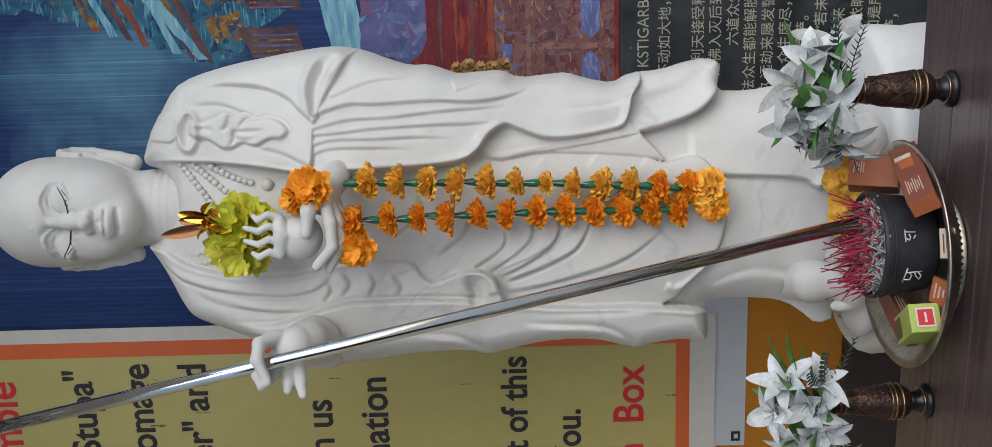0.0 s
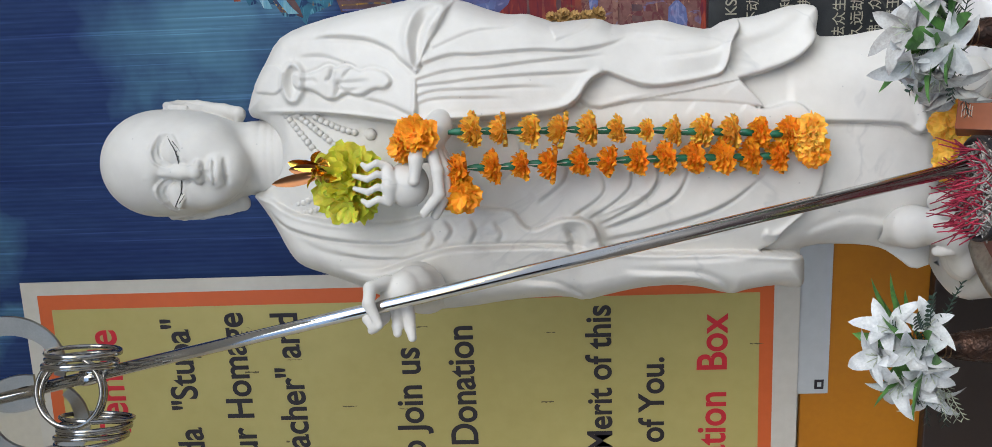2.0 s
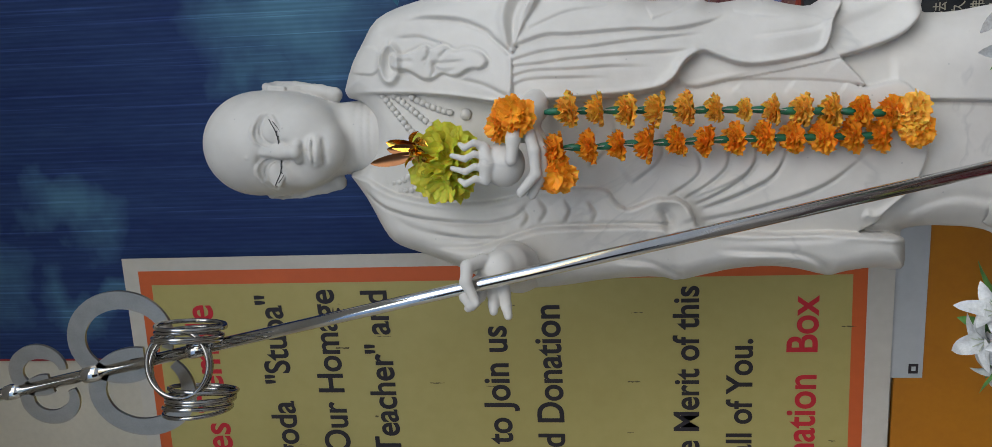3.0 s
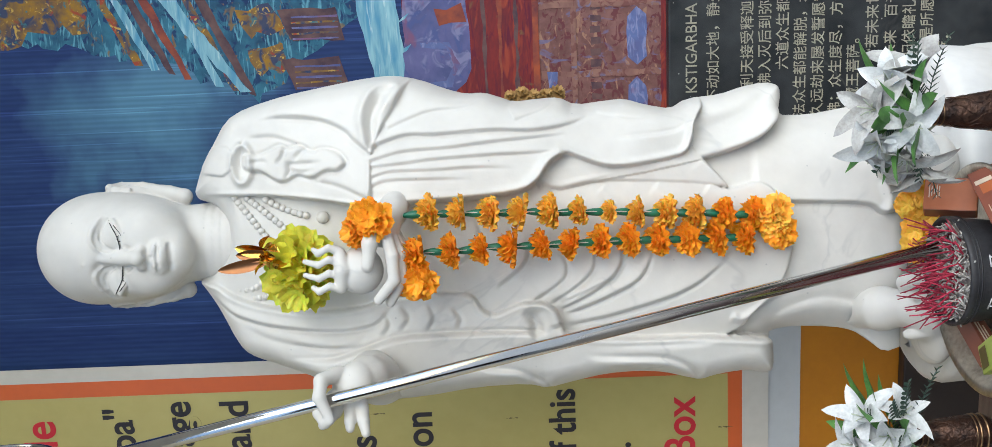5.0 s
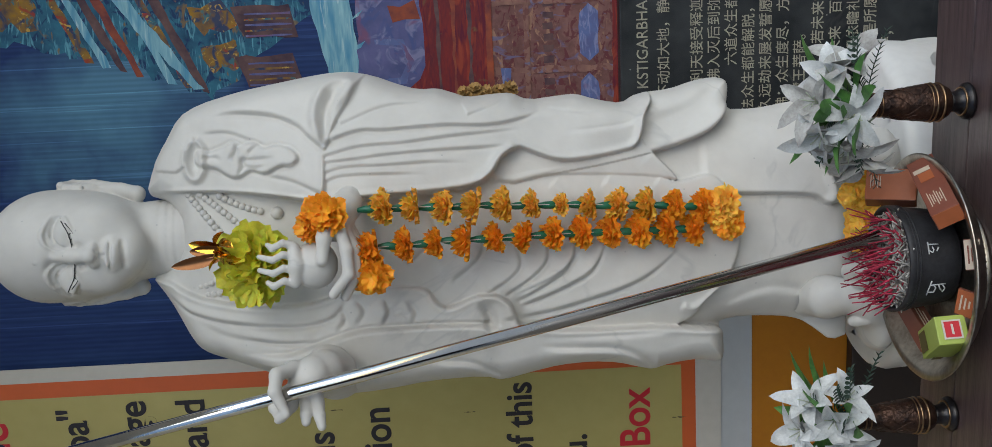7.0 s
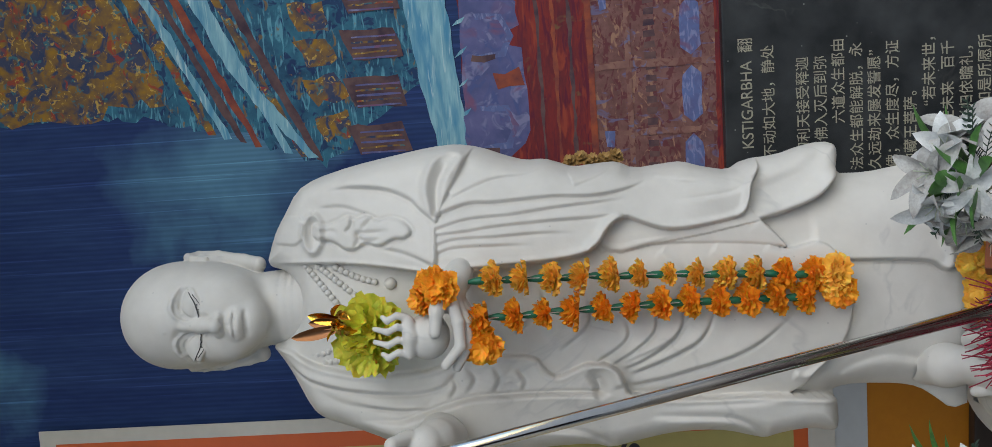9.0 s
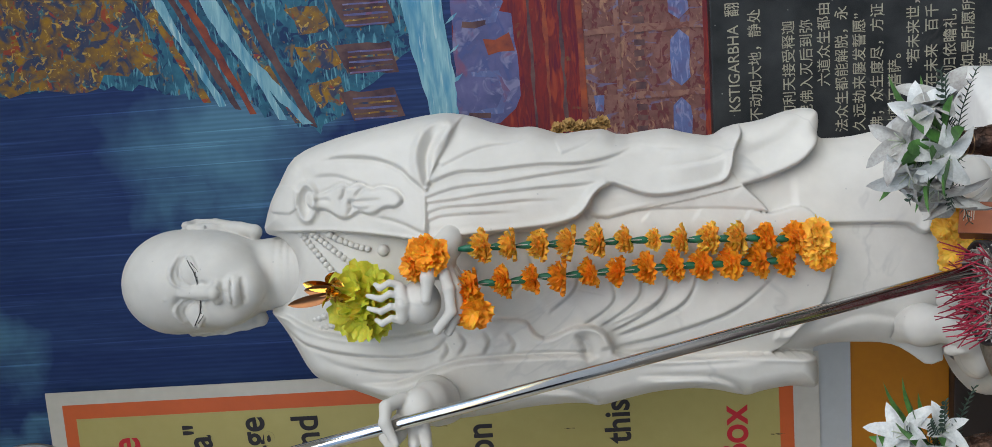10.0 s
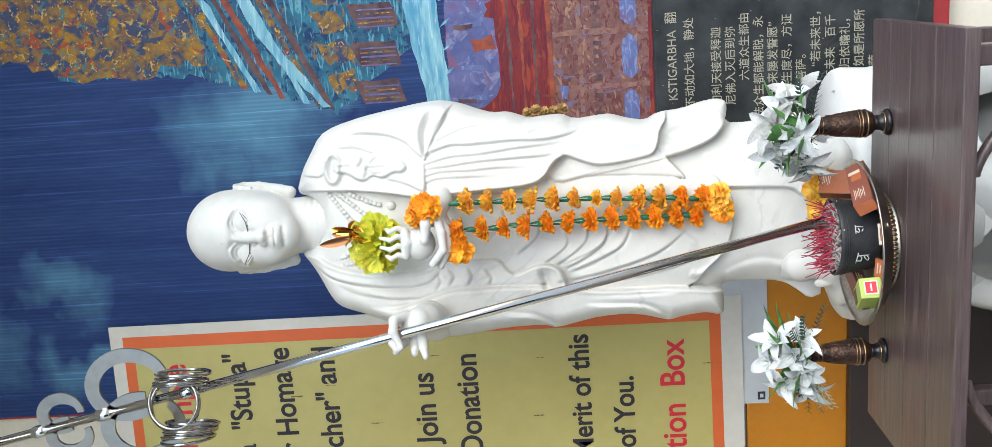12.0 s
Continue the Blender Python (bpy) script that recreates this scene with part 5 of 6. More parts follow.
def carve_statue():
    allv, allf, base = [], [], 0
    head, marks = carve_head()
    for v, q in [carve_body(), carve_feet(), head] + carve_hands():
        allv.append(v)
        allf.append(q + base)
        base += len(v)
    # carved bead strings on the chest
    bm = bmesh.new()
    for p, q, r in (((0.043, 1.988), (0.012, 1.962), (-0.038, 1.922)), ((0.041, 1.965), (0.020, 1.935), (-0.014, 1.896)), ((0.037, 1.930), (0.012, 1.885), (0.006, 1.850)),
                    ((-0.115, 1.995), (-0.125, 1.950), (-0.083, 1.924)), ((-0.131, 1.962), (-0.132, 1.920), (-0.109, 1.903)), ((-0.136, 1.921), (-0.136, 1.900), (-0.125, 1.88))):
        last = None
        for t in range(101):
            t /= 100
            x = (1 - t) ** 2 * p[0] + 2 * t * (1 - t) * q[0] + t * t * r[0]
            z = (1 - t) ** 2 * p[1] + 2 * t * (1 - t) * q[1] + t * t * r[1]
            c = Vector((x, front(x, z, 0.0125), z))
            if last is None or (c - last).length >= 0.0105:
                bmesh.ops.create_icosphere(bm, subdivisions=2, radius=0.0064, matrix=Matrix.Translation(c))
                last = c
    bmesh.ops.create_icosphere(bm, subdivisions=3, radius=0.011, matrix=Matrix.Translation((0.004, front(0.004, 1.832, 0.012), 1.832)))
    for line in marks:
        tube(line, 0.0009, 5, bm)
    bmesh.ops.triangulate(bm, faces=[fa for fa in bm.faces if len(fa.verts) > 3])
    bm.verts.index_update()
    near_eye = [fa.calc_center_median().z > 2.12 for fa in bm.faces]
    allv.append(np.array([v.co[:] for v in bm.verts]))
    tri = np.array([[v.index for v in fa.verts] for fa in bm.faces]) + base
    bm.free()
    v = np.concatenate(allv)
    quads = np.concatenate(allf)
    me = bpy.data.meshes.new("marble_statue")
    loops = np.concatenate([quads.ravel(), tri.ravel()])
    starts = np.concatenate([np.arange(len(quads)) * 4, len(quads) * 4 + np.arange(len(tri)) * 3])
    me.vertices.add(len(v))
    me.vertices.foreach_set("co", v.astype(np.float32).ravel())
    me.loops.add(len(loops))
    me.loops.foreach_set("vertex_index", loops.astype(np.int32))
    me.polygons.add(len(starts))
    me.polygons.foreach_set("loop_start", starts.astype(np.int32))
    me.update(calc_edges=True)
    me.validate()
    me.polygons.foreach_set("use_smooth", [True] * len(me.polygons))
    me.materials.append(MARBLE)
    me.materials.append(EYE_LINE)
    me.polygons.foreach_set("material_index", [0] * len(quads) + [int(k) for k in near_eye])
    return me


STATUE = pose(-0.30, 1.98, 0, 0, 0, 11)
statue = new("marble_statue", carve_statue())
statue.matrix_basis = STATUE
tagged(statue, "white marble statue of a standing robed monk on a lotus", "statue")

# ---------- lotus pedestal ----------
lotus = thing("lotus_pedestal", "white marble lotus pedestal under the statue, behind the table", "pedestal", STATUE @ pose(-0.035, 0.03, 0) @ Matrix.Diagonal((1, 0.72, 1, 1)))
part("core", lathe([(0.30, 0.0), (0.32, 0.02), (0.32, 0.10), (0.25, 0.14), (0.24, 0.40), (0.28, 0.55), (0.300, 0.68), (0.305, 0.750), (0.300, 0.766), (0.288, 0.776)], 64), LOTUS, lotus)


def petal(w, h, curl, puff):
    """A carved lotus petal, its foot at the origin, rising along z and leaning along -y."""
    bm = bmesh.new()
    n, m = 10, 10
    g = []
    for j in range(m + 1):
        t = j / m
        half = w * (0.55 + 0.45 * math.sin(math.pi * min(0.5, 0.8 * t))) * math.sqrt(max(0.0, 1 - max(0.0, (t - 0.55) / 0.45) ** 2.4)) + 0.0005
        row = []
        for i in range(n + 1):
            u = 2 * i / n - 1
            row.append(bm.verts.new((half * u, -curl * t * t - puff * (1 - u * u) * math.sin(math.pi * (0.15 + 0.8 * t)) + 0.012 * t ** 4, h * (t - 0.06 * u * u * t))))
        g.append(row)
    for j in range(m):
        for i in range(n):
            bm.faces.new((g[j][i], g[j][i + 1], g[j + 1][i + 1], g[j + 1][i]))
    bmesh.ops.solidify(bm, geom=bm.faces[:], thickness=0.012)
    return bm


first = None
for tier, (count, radius, z0, w, h, curl, puff, flip) in enumerate(((10, 0.268, 0.56, 0.100, 0.225, 0.014, 0.040, 1), (10, 0.276, 0.50, 0.104, 0.268, 0.024, 0.046, 1), (10, 0.262, 0.545, 0.096, 0.30, 0.060, 0.055, -1))):
    first = None
    for i in range(count):
        a = 360 / count * (i + 0.5 * (tier % 2))
        m = pose(0, 0, z0, 0, 0, a) @ pose(0, -radius + 0.02, 0) @ Matrix.Diagonal((1, 1, flip, 1))
        if first is None:
            first = part("petal", petal(w, h, curl, puff), LOTUS, lotus, m=m)
        else:
            again(first, "petal", lotus, m)


# ---------- ringed staff ----------
STAFF_FOOT, STAFF_TOP = Vector((-0.312, 1.66, 0.862)), Vector((-0.7345, 1.66, 2.76))
staff = thing("ringed_staff", "polished steel ringed monk staff standing in the incense pot", "staff")
way = (STAFF_TOP - STAFF_FOOT).normalized()
on_staff = lambda z: STAFF_FOOT + way * ((z - STAFF_FOOT.z) / way.z)
part("pole", tube([STAFF_FOOT, STAFF_FOOT.lerp(STAFF_TOP, 0.5), STAFF_TOP], 0.0108, 24), STEEL, staff)
LEAN = Matrix.Rotation(math.atan2(way.x, way.z), 4, "Y")


def band(points, wide, thick):
    """A flat metal strip bent in its own plane (x, z)."""
    bm = bmesh.new()
    rings = []
    for i, (x, z) in enumerate(points):
        x0, z0 = points[max(i - 1, 0)]
        x1, z1 = points[min(i + 1, len(points) - 1)]
        l = math.hypot(x1 - x0, z1 - z0)
        nx, nz = -(z1 - z0) / l, (x1 - x0) / l
        w = wide * (0.55 + 0.45 * min(1, 4 * i / len(points), 4 * (len(points) - 1 - i) / len(points)))
        rings.append([bm.verts.new((x + s * nx * w, y, z + s * nz * w)) for s, y in ((-1, -thick), (1, -thick), (1, thick), (-1, thick))])
    for a, b in zip(rings, rings[1:]):
        for k in range(4):
            bm.faces.new((a[k], a[(k + 1) % 4], b[(k + 1) % 4], b[k]))
    bm.faces.new(rings[0])
    bm.faces.new(rings[-1])
    bmesh.ops.bevel(bm, geom=[e for e in bm.edges if len(e.link_faces) == 2 and e.calc_face_angle() > 0.8], offset=0.0012, segments=1, affect="EDGES")
    return bm


# two pairs of scrolls, large below and small above
for z, rx, rz, start, stop, wide in ((2.420, 0.072, 0.086, -120, 200, 0.0165), (2.592, 0.038, 0.046, -100, 195, 0.0135)):
    for s in (-1, 1):
        pts = []
        for k in range(37):
            a = radians(start + (stop - start) * k / 36)
            pts.append((s * (rx * 0.70 + rx * math.cos(a)), rz * math.sin(a)))
        part("scroll", band(pts, wide, 0.003), STEEL_FLAT, staff, smooth=False, m=Matrix.Translation(on_staff(z)) @ LEAN)
for z, r, h in ((2.30, 0.0135, 0.02), (2.50, 0.0145, 0.022), (2.66, 0.0135, 0.02)):
    part("collar", lathe([(0.009, -h), (r, -h * 0.6), (r * 1.1, 0), (r, h * 0.6), (0.009, h)], 24), STEEL, staff, m=Matrix.Translation(on_staff(z)) @ LEAN)
part("finial", lathe([(0.008, 0), (0.02, 0.02), (0.024, 0.045), (0.012, 0.07), (0.002, 0.10)], 24), STEEL, staff, m=Matrix.Translation(STAFF_TOP) @ LEAN)
# loose rings hung in three bunches through the large scrolls
ring_first = None
rr = random.Random(11)
for dx, z, count, tilt, turn in ((0.048, 2.306, 4, 90, 106), (-0.016, 2.326, 4, 88, 22), (-0.078, 2.308, 5, 90, 107)):
    base = on_staff(z)
    for k in range(count):
        m = Matrix.Translation(base + Vector((dx + (0.010 * (k - count / 2) if turn > 45 else 0.007 * k), -0.020 - (0.012 * k if turn < 45 else 0.006 * (k % 2)), -0.005 - 0.004 * k))) @ pose(0, 0, 0, tilt + rr.uniform(-4, 4), rr.uniform(-3, 3), turn + rr.uniform(-5, 5))
        if ring_first is None:
            ring_first = part("ring", torus(0.0575, 0.0038, 56, 10), STEEL_RING, staff, m=m)
        else:
            again(ring_first, "ring", staff, m)


# ---------- flowers ----------
def marigold_petals(r, thick, petals, layers, seed, frill=0.25):
    """The petals of a ruffled cloth marigold, one mesh each; its axis is z."""
    rng = random.Random(seed)
    made_petals = []
    for L in range(layers):
        f = L / max(1, layers - 1)
        rad = r * (1 - 0.55 * f)
        zc = thick * (-0.5 + f)
        cup = 0.55 * f + 0.1
        n = max(5, int(petals * (1 - 0.4 * f)))
        for i in range(n):
            a = 2 * math.pi * (i + 0.5 * L + rng.uniform(-0.2, 0.2)) / n
            w = 1.35 * math.pi * rad / n
            ln = rad * rng.uniform(0.85, 1.1)
            rows = []
            bm = bmesh.new()
            made_petals.append(bm)
            ph = rng.uniform(0, 6)
            for j in range(4):
                t = j / 3
                half = w * (0.25 + 0.75 * math.sin(min(1, t + 0.25) * math.pi * 0.62))
                row = []
                for k in range(7):
                    u = k / 3 - 1
                    x = ln * t * (1 - 0.12 * u * u) + (ln * rng.uniform(-0.10, 0.08) if j == 3 else 0)
                    y = half * u
                    z = zc + cup * ln * t * t + frill * 0.2 * r * t * math.sin(u * 5.0 + ph) + 0.03 * r * rng.uniform(-1, 1) * t
                    row.append(bm.verts.new((x * math.cos(a) - y * math.sin(a), x * math.sin(a) + y * math.cos(a), z)))
                rows.append(row)
            for j in range(3):
                for k in range(6):
                    bm.faces.new((rows[j][k], rows[j][k + 1], rows[j + 1][k + 1], rows[j + 1][k]))
    return made_petals


def flower(name, parent, m, mat, r, thick, petals, layers, seed, frill):
    """One cloth flower head with its petals under it."""
    bm = bmesh.new()
    bmesh.ops.create_icosphere(bm, subdivisions=2, radius=r * 0.22)
    bud = to_object(name, bm, mat, parent, m=m)
    for p in marigold_petals(r, thick, petals, layers, seed, frill):
        part("petal", p, mat, bud)
    return bud


def petal_mesh(bm, m, length, width, curl, cup=0.3, n=8, rng=random, wave=0.0):
    """A pointed petal along x, bending down by curl."""
    g = []
    for j in range(n + 1):
        t = j / n
        half = width * math.sin(math.pi * min(1, 0.12 + 0.88 * t)) ** 0.62 * (1 if t < 1 else 0)
        row = []
        for k in range(5):
            u = k / 2 - 1
            v = Vector((length * (t - 0.25 * curl * curl * t ** 3), half * u, -curl * length * t * t * 0.6 + cup * half * abs(u) + wave * half * math.sin(9 * t + 2 * u) + (0.0 if abs(u) > 0.1 else -0.12 * half)))
            row.append(bm.verts.new(m @ v))
        g.append(row)
    for j in range(n):
        for k in range(4):
            bm.faces.new((g[j][k], g[j][k + 1], g[j + 1][k + 1], g[j + 1][k]))
    return bm


def aim(p, d):
    """A pose at p whose z axis points along d."""
    return Matrix.Translation(p) @ Vector(d).to_track_quat("Z", "Y").to_matrix().to_4x4()


# garland, hanging from the hand: two strings of flowers and green tubes
garland = thing("marigold_garland", "orange cloth marigold garland with green tubes hung over the hand", "garland", STATUE)
gr = random.Random(4)
flower_kinds = []
for k in range(3):
    flower_kinds.append((0.0345, 0.020, 40 + k, MARIGOLD_PALE))
    flower_kinds.append((0.034, 0.018, 50 + k, MARIGOLD))
made = {}


def bloom(kind, m, scale=1.0):
    """A marigold: a small bud with its petals on it; blooms of a kind share their meshes."""
    mm = m @ Matrix.Diagonal((scale, scale, scale, 1))
    if kind in made:
        bud = again(made[kind][0], "marigold", garland, mm)
        for p in made[kind][1]:
            again(p, "petal", bud, Matrix())
        return bud
    r, thick, seed, mat = flower_kinds[kind]
    bm = bmesh.new()
    bmesh.ops.create_icosphere(bm, subdivisions=2, radius=r * 0.24, matrix=Matrix.Diagonal((1, 1, 1.2, 1)))
    bud = part("marigold", bm, mat, garland, m=mm)
    made[kind] = (bud, [part("petal", p, mat, bud) for p in marigold_petals(r, thick, 11, 4, seed, 0.7)])
    return bud


cone = None
for side, (x0, z0, y0, x1, z1, y1, count) in enumerate(((0.003, 1.645, -0.205, -0.020, 1.108, -0.124, 12), (-0.060, 1.662, -0.210, -0.058, 1.124, -0.124, 12))):
    pts = []
    for i in range(count):
        f = i / (count - 1)
        p = Vector((x0 + (x1 - x0) * f + 0.004 * math.sin(3 * f), y0 + (y1 - y0) * min(1, f * 1.5) - 0.012 * math.sin(math.pi * f), z0 + (z1 - z0) * f))
        pts.append(p)
    part("thread", tube(pts, 0.0008, 6), THREAD, garland)
    for i, p in enumerate(pts):
        size = (1.0, 0.95, 0.98, 1.0, 1.0, 0.84, 0.66, 0.86, 0.98, 1.0, 1.0, 1.05)[i] if side == 0 else (0.9, 0.95, 0.9, 1.08, 0.92, 0.98, 1.0, 1.0, 1.04, 1.05, 1.05, 1.05)[i]
        d = Vector((gr.uniform(-0.25, 0.25), gr.uniform(-0.45, 0.0), 1))
        bloom((0 if side == 0 and i < 10 else 1) + 2 * (i % 3), aim(p, d) @ pose(0, 0, 0, 0, 0, gr.uniform(0, 360)), size * 0.9)
        q = p + Vector((0, 0.002, 0.008))
        m = Matrix.Translation(q) @ pose(0, 0, 0, gr.uniform(-4, 4), gr.uniform(-4, 4))
        if cone is None:
            cone = part("green_tube", lathe([(0.0035, 0.0), (0.0068, 0.004), (0.0062, 0.018), (0.0036, 0.031), (0.0022, 0.033)], 12), GREEN_TUBE, garland, m=m)
        else:
            again(cone, "green_tube", garland, m)
# the joined end below and the loose blooms round the hand
for x, y, z, dx, dy, dz, kind, size in ((-0.036, -0.132, 1.076, 0.1, -1, 0.5, 2, 0.85), (-0.016, -0.132, 1.078, 0.3, -0.6, 0.8, 0, 1.0), (-0.050, -0.128, 1.070, -0.2, -0.7, 0.6, 1, 0.95),
                                        (-0.004, -0.262, 1.727, 0.2, -1, 0.2, 1, 1.0), (0.006, -0.255, 1.738, 0.2, -1, 0.3, 3, 0.9), (-0.020, -0.250, 1.757, -0.1, -0.8, 0.7, 5, 0.85),
                                        (-0.104, -0.235, 1.664, -0.2, -1, 0.1, 3, 1.0), (-0.080, -0.230, 1.670, 0.1, -0.9, 0.5, 5, 0.85), (-0.062, -0.228, 1.672, 0.0, -0.5, 0.9, 1, 0.9)):
    bloom(kind, aim(Vector((x, y, z)), (dx, dy, dz)) @ pose(0, 0, 0, 0, 0, 50 * kind), size)

# yellow bloom with gold foil, tucked behind the jewel's flame
bouquet = thing("yellow_flower", "yellow-green cloth bloom with gold foil leaves in the statue's hand", "flower", STATUE @ pose(-0.074, -0.196, 1.856))
yr = random.Random(8)
for k, (px, pz, r, dx, dz) in enumerate(((0.0, 0.0, 0.074, 0.0, 0.1), (0.012, 0.006, 0.060, 0.4, 0.5), (-0.030, -0.004, 0.058, -0.7, 0.3))):
    flower("bloom", bouquet, aim(Vector((px, -0.006 * k, pz)), (dx, -1.0, dz)), YELLOW, r * 0.95, 0.026, 12, 3, 60 + k, 0.5)
for x, z, a, ln, mat in ((0.012, 0.048, -10, 0.088, COPPER_LEAF), (0.022, 0.040, 0, 0.062, COPPER_LEAF), (0.026, 0.045, 9, 0.058, GOLD_FOIL)):
    bm = petal_mesh(bmesh.new(), Matrix.Translation((x, -0.022, z)) @ pose(0, 0, 0, 0, -90 + a, 0) @ pose(0, 0, 0, 75), ln * 0.9, 0.0105, 0.06, 0.5, 10)
    part("foil_leaf", bm, mat, bouquet)
bm = bmesh.new()
for i in range(16):
    m = Matrix.Translation((0.020 + yr.uniform(-0.014, 0.014), -0.028 + yr.uniform(-0.01, 0.012), 0.045 + yr.uniform(-0.016, 0.016))) @ pose(0, 0, 0, yr.uniform(0, 360), yr.uniform(0, 360), yr.uniform(0, 360))
    petal_mesh(bm, m, 0.024, 0.008, 0.6, 0.6, 4)
part("foil_knot", bm, GOLD_FOIL, bouquet, smooth=False)

# pale dried posy behind the big sleeve
posy = thing("dried_posy", "small golden dried flower posy stuck behind the sleeve", "flower", pose(-0.118, 2.10, 1.455))
for i in range(5):
    flower("floret", posy, aim(Vector((0.016 + 0.004 * math.cos(i * 2.1), -0.01, 0.022 * (i - 2) + 0.005)), (1, -0.6, 0.2 * (i - 2))), DRIED, 0.017, 0.011, 8, 3, 70 + i, 0.8)
part("stalk", tube([(-0.02, 0, -0.06), (0.004, -0.004, 0.05)], 0.002, 6), STALK, posy)


# ---------- tray with offerings ----------
TX, TYY = -0.368, 1.660
tray = thing("offering_tray", "round worn silver tray on a beaded foot", "tray", pose(TX, TYY, 0.76))
part("dish", lathe([(0.05, 0.026), (0.130, 0.026), (0.142, 0.030), (0.160, 0.052), (0.1725, 0.0555), (0.174, 0.058), (0.1715, 0.0595), (0.1585, 0.0562), (0.140, 0.034), (0.128, 0.030), (0.05, 0.030)], 96), TRAY, tray)
part("foot", lathe([(0.098, 0.0), (0.101, 0.003), (0.096, 0.008), (0.092, 0.020), (0.096, 0.028), (0.085, 0.028), (0.088, 0.006), (0.085, 0.0)], 72), TRAY, tray)
bead = None
for i in range(64):
    a = 2 * math.pi * i / 64
    m = pose(0.0985 * math.cos(a), 0.0985 * math.sin(a), 0.013)
    if bead is None:
        bm = bmesh.new()
        bmesh.ops.create_icosphere(bm, subdivisions=1, radius=0.0052, matrix=Matrix.Diagonal((0.8, 0.8, 1.5, 1)))
        bead = part("bead", bm, BRASS_BAND, tray, m=m)
    else:
        again(bead, "bead", tray, m)

# incense pot
pot = thing("incense_pot", "black clay incense pot with chalked marks, full of ash", "pot", pose(-0.350, 1.650, 0.7905))
part("body", lathe([(0.062, 0.0), (0.069, 0.004), (0.073, 0.024), (0.078, 0.066), (0.0805, 0.076), (0.081, 0.083), (0.078, 0.0845), (0.0755, 0.081), (0.075, 0.062), (0.02, 0.058)], 72), POT, pot)
for z in (0.073, 0.068):
    part("rim_line", torus(0.0792, 0.0012, 72, 6), POT, pot, m=pose(0, 0, z))
bm = bmesh.new()
ar = random.Random(3)
N = 26
rows = [[bm.verts.new((0.0755 * (j / 10) * math.cos(2 * math.pi * i / N), 0.0755 * (j / 10) * math.sin(2 * math.pi * i / N), 0.071 + 0.008 * (1 - (j / 10) ** 2) + ar.uniform(-0.003, 0.003))) for i in range(N)] for j in range(1, 11)]
mid = bm.verts.new((0, 0, 0.080))
for i in range(N):
    bm.faces.new((mid, rows[0][i], rows[0][(i + 1) % N]))
    for a, b in zip(rows, rows[1:]):
        bm.faces.new((a[i], b[i], b[(i + 1) % N], a[(i + 1) % N]))
part("ash", bm, ASH, pot)


def chalk(strokes, turn, z, size):
    """Chalked strokes round the pot; strokes are lists of (along, up)."""
    bm = bmesh.new()
    for st in strokes:
        pts = []
        for u, v in st:
            a = radians(turn) + u * size / 0.077
            zz = z + v * size
            r = 0.0736 + 0.0045 * (zz - 0.024) / 0.042 + 0.0006
            pts.append((r * math.sin(a), -r * math.cos(a), zz))
        tube(pts, 0.0011, 6, bm)
    return bm


part("chalk_mark", chalk([[(-0.9, 0.9), (0.9, 0.7)], [(-0.5, 0.8), (-0.6, 0.2), (0.0, 0.1), (0.3, 0.35)], [(0.4, 0.8), (0.4, -0.9)], [(0.4, -0.1), (-0.2, -0.4), (-0.7, -0.8), (-0.2, -0.95), (0.4, -0.5)]], -22, 0.040, 0.014), CHALK, pot)
part("chalk_mark", chalk([[(-0.8, 0.8), (0.8, 0.8)], [(-0.3, 0.8), (-0.6, 0.3), (-0.2, 0.1), (0.2, 0.3)], [(0.5, 0.8), (0.5, -0.6)], [(-0.4, -0.3), (0.1, -0.6)]], 24, 0.046, 0.011), CHALK, pot)

stub_bm = bmesh.new()
for i in range(420):
    a, r = ar.uniform(0, 2 * math.pi), 0.072 * math.sqrt(ar.random())
    p = Vector((-0.350 + r * math.cos(a), 1.650 + r * math.sin(a), 0.7905 + 0.075 + 0.008 * (1 - (r / 0.0755) ** 2)))
    d = Vector((ar.uniform(-1, 1), ar.uniform(-1, 1), ar.uniform(-0.1, 0.9))).normalized() * ar.uniform(0.008, 0.022)
    tube([p, p + d], 0.0011, 5, stub_bm)
tagged(to_object("incense_stubs", stub_bm, STUB), "burnt grey incense stubs lying in the ash", "incense", kind="stuff")
stick = None
for i in range(150):
    a, r = ar.uniform(0, 2 * math.pi), 0.066 * math.sqrt(ar.random())
    p = Vector((-0.356 + r * math.cos(a), 1.662 + r * math.sin(a) * 0.9, 0.858))
    d = Vector((ar.gauss(0, 0.6), ar.gauss(-0.1, 0.5), 1.0))
    m = aim(p, d) @ Matrix.Diagonal((1, 1, ar.uniform(0.6, 1.15), 1))
    if stick is None:
        stick = to_object("incense_stick", tube([(0, 0, 0), (0, 0, 0.03), (0, 0, 0.062)], [0.0013, 0.0013, 0.0009], 6), INCENSE, m=m)
        tagged(stick, "thin crimson incense stick standing in the ash", "incense", "incense in the pot")
    else:
        o = new("incense_stick", stick.data)
        o.matrix_basis = m
        tagged(o, "thin crimson incense stick standing in the ash", "incense", "incense in the pot")

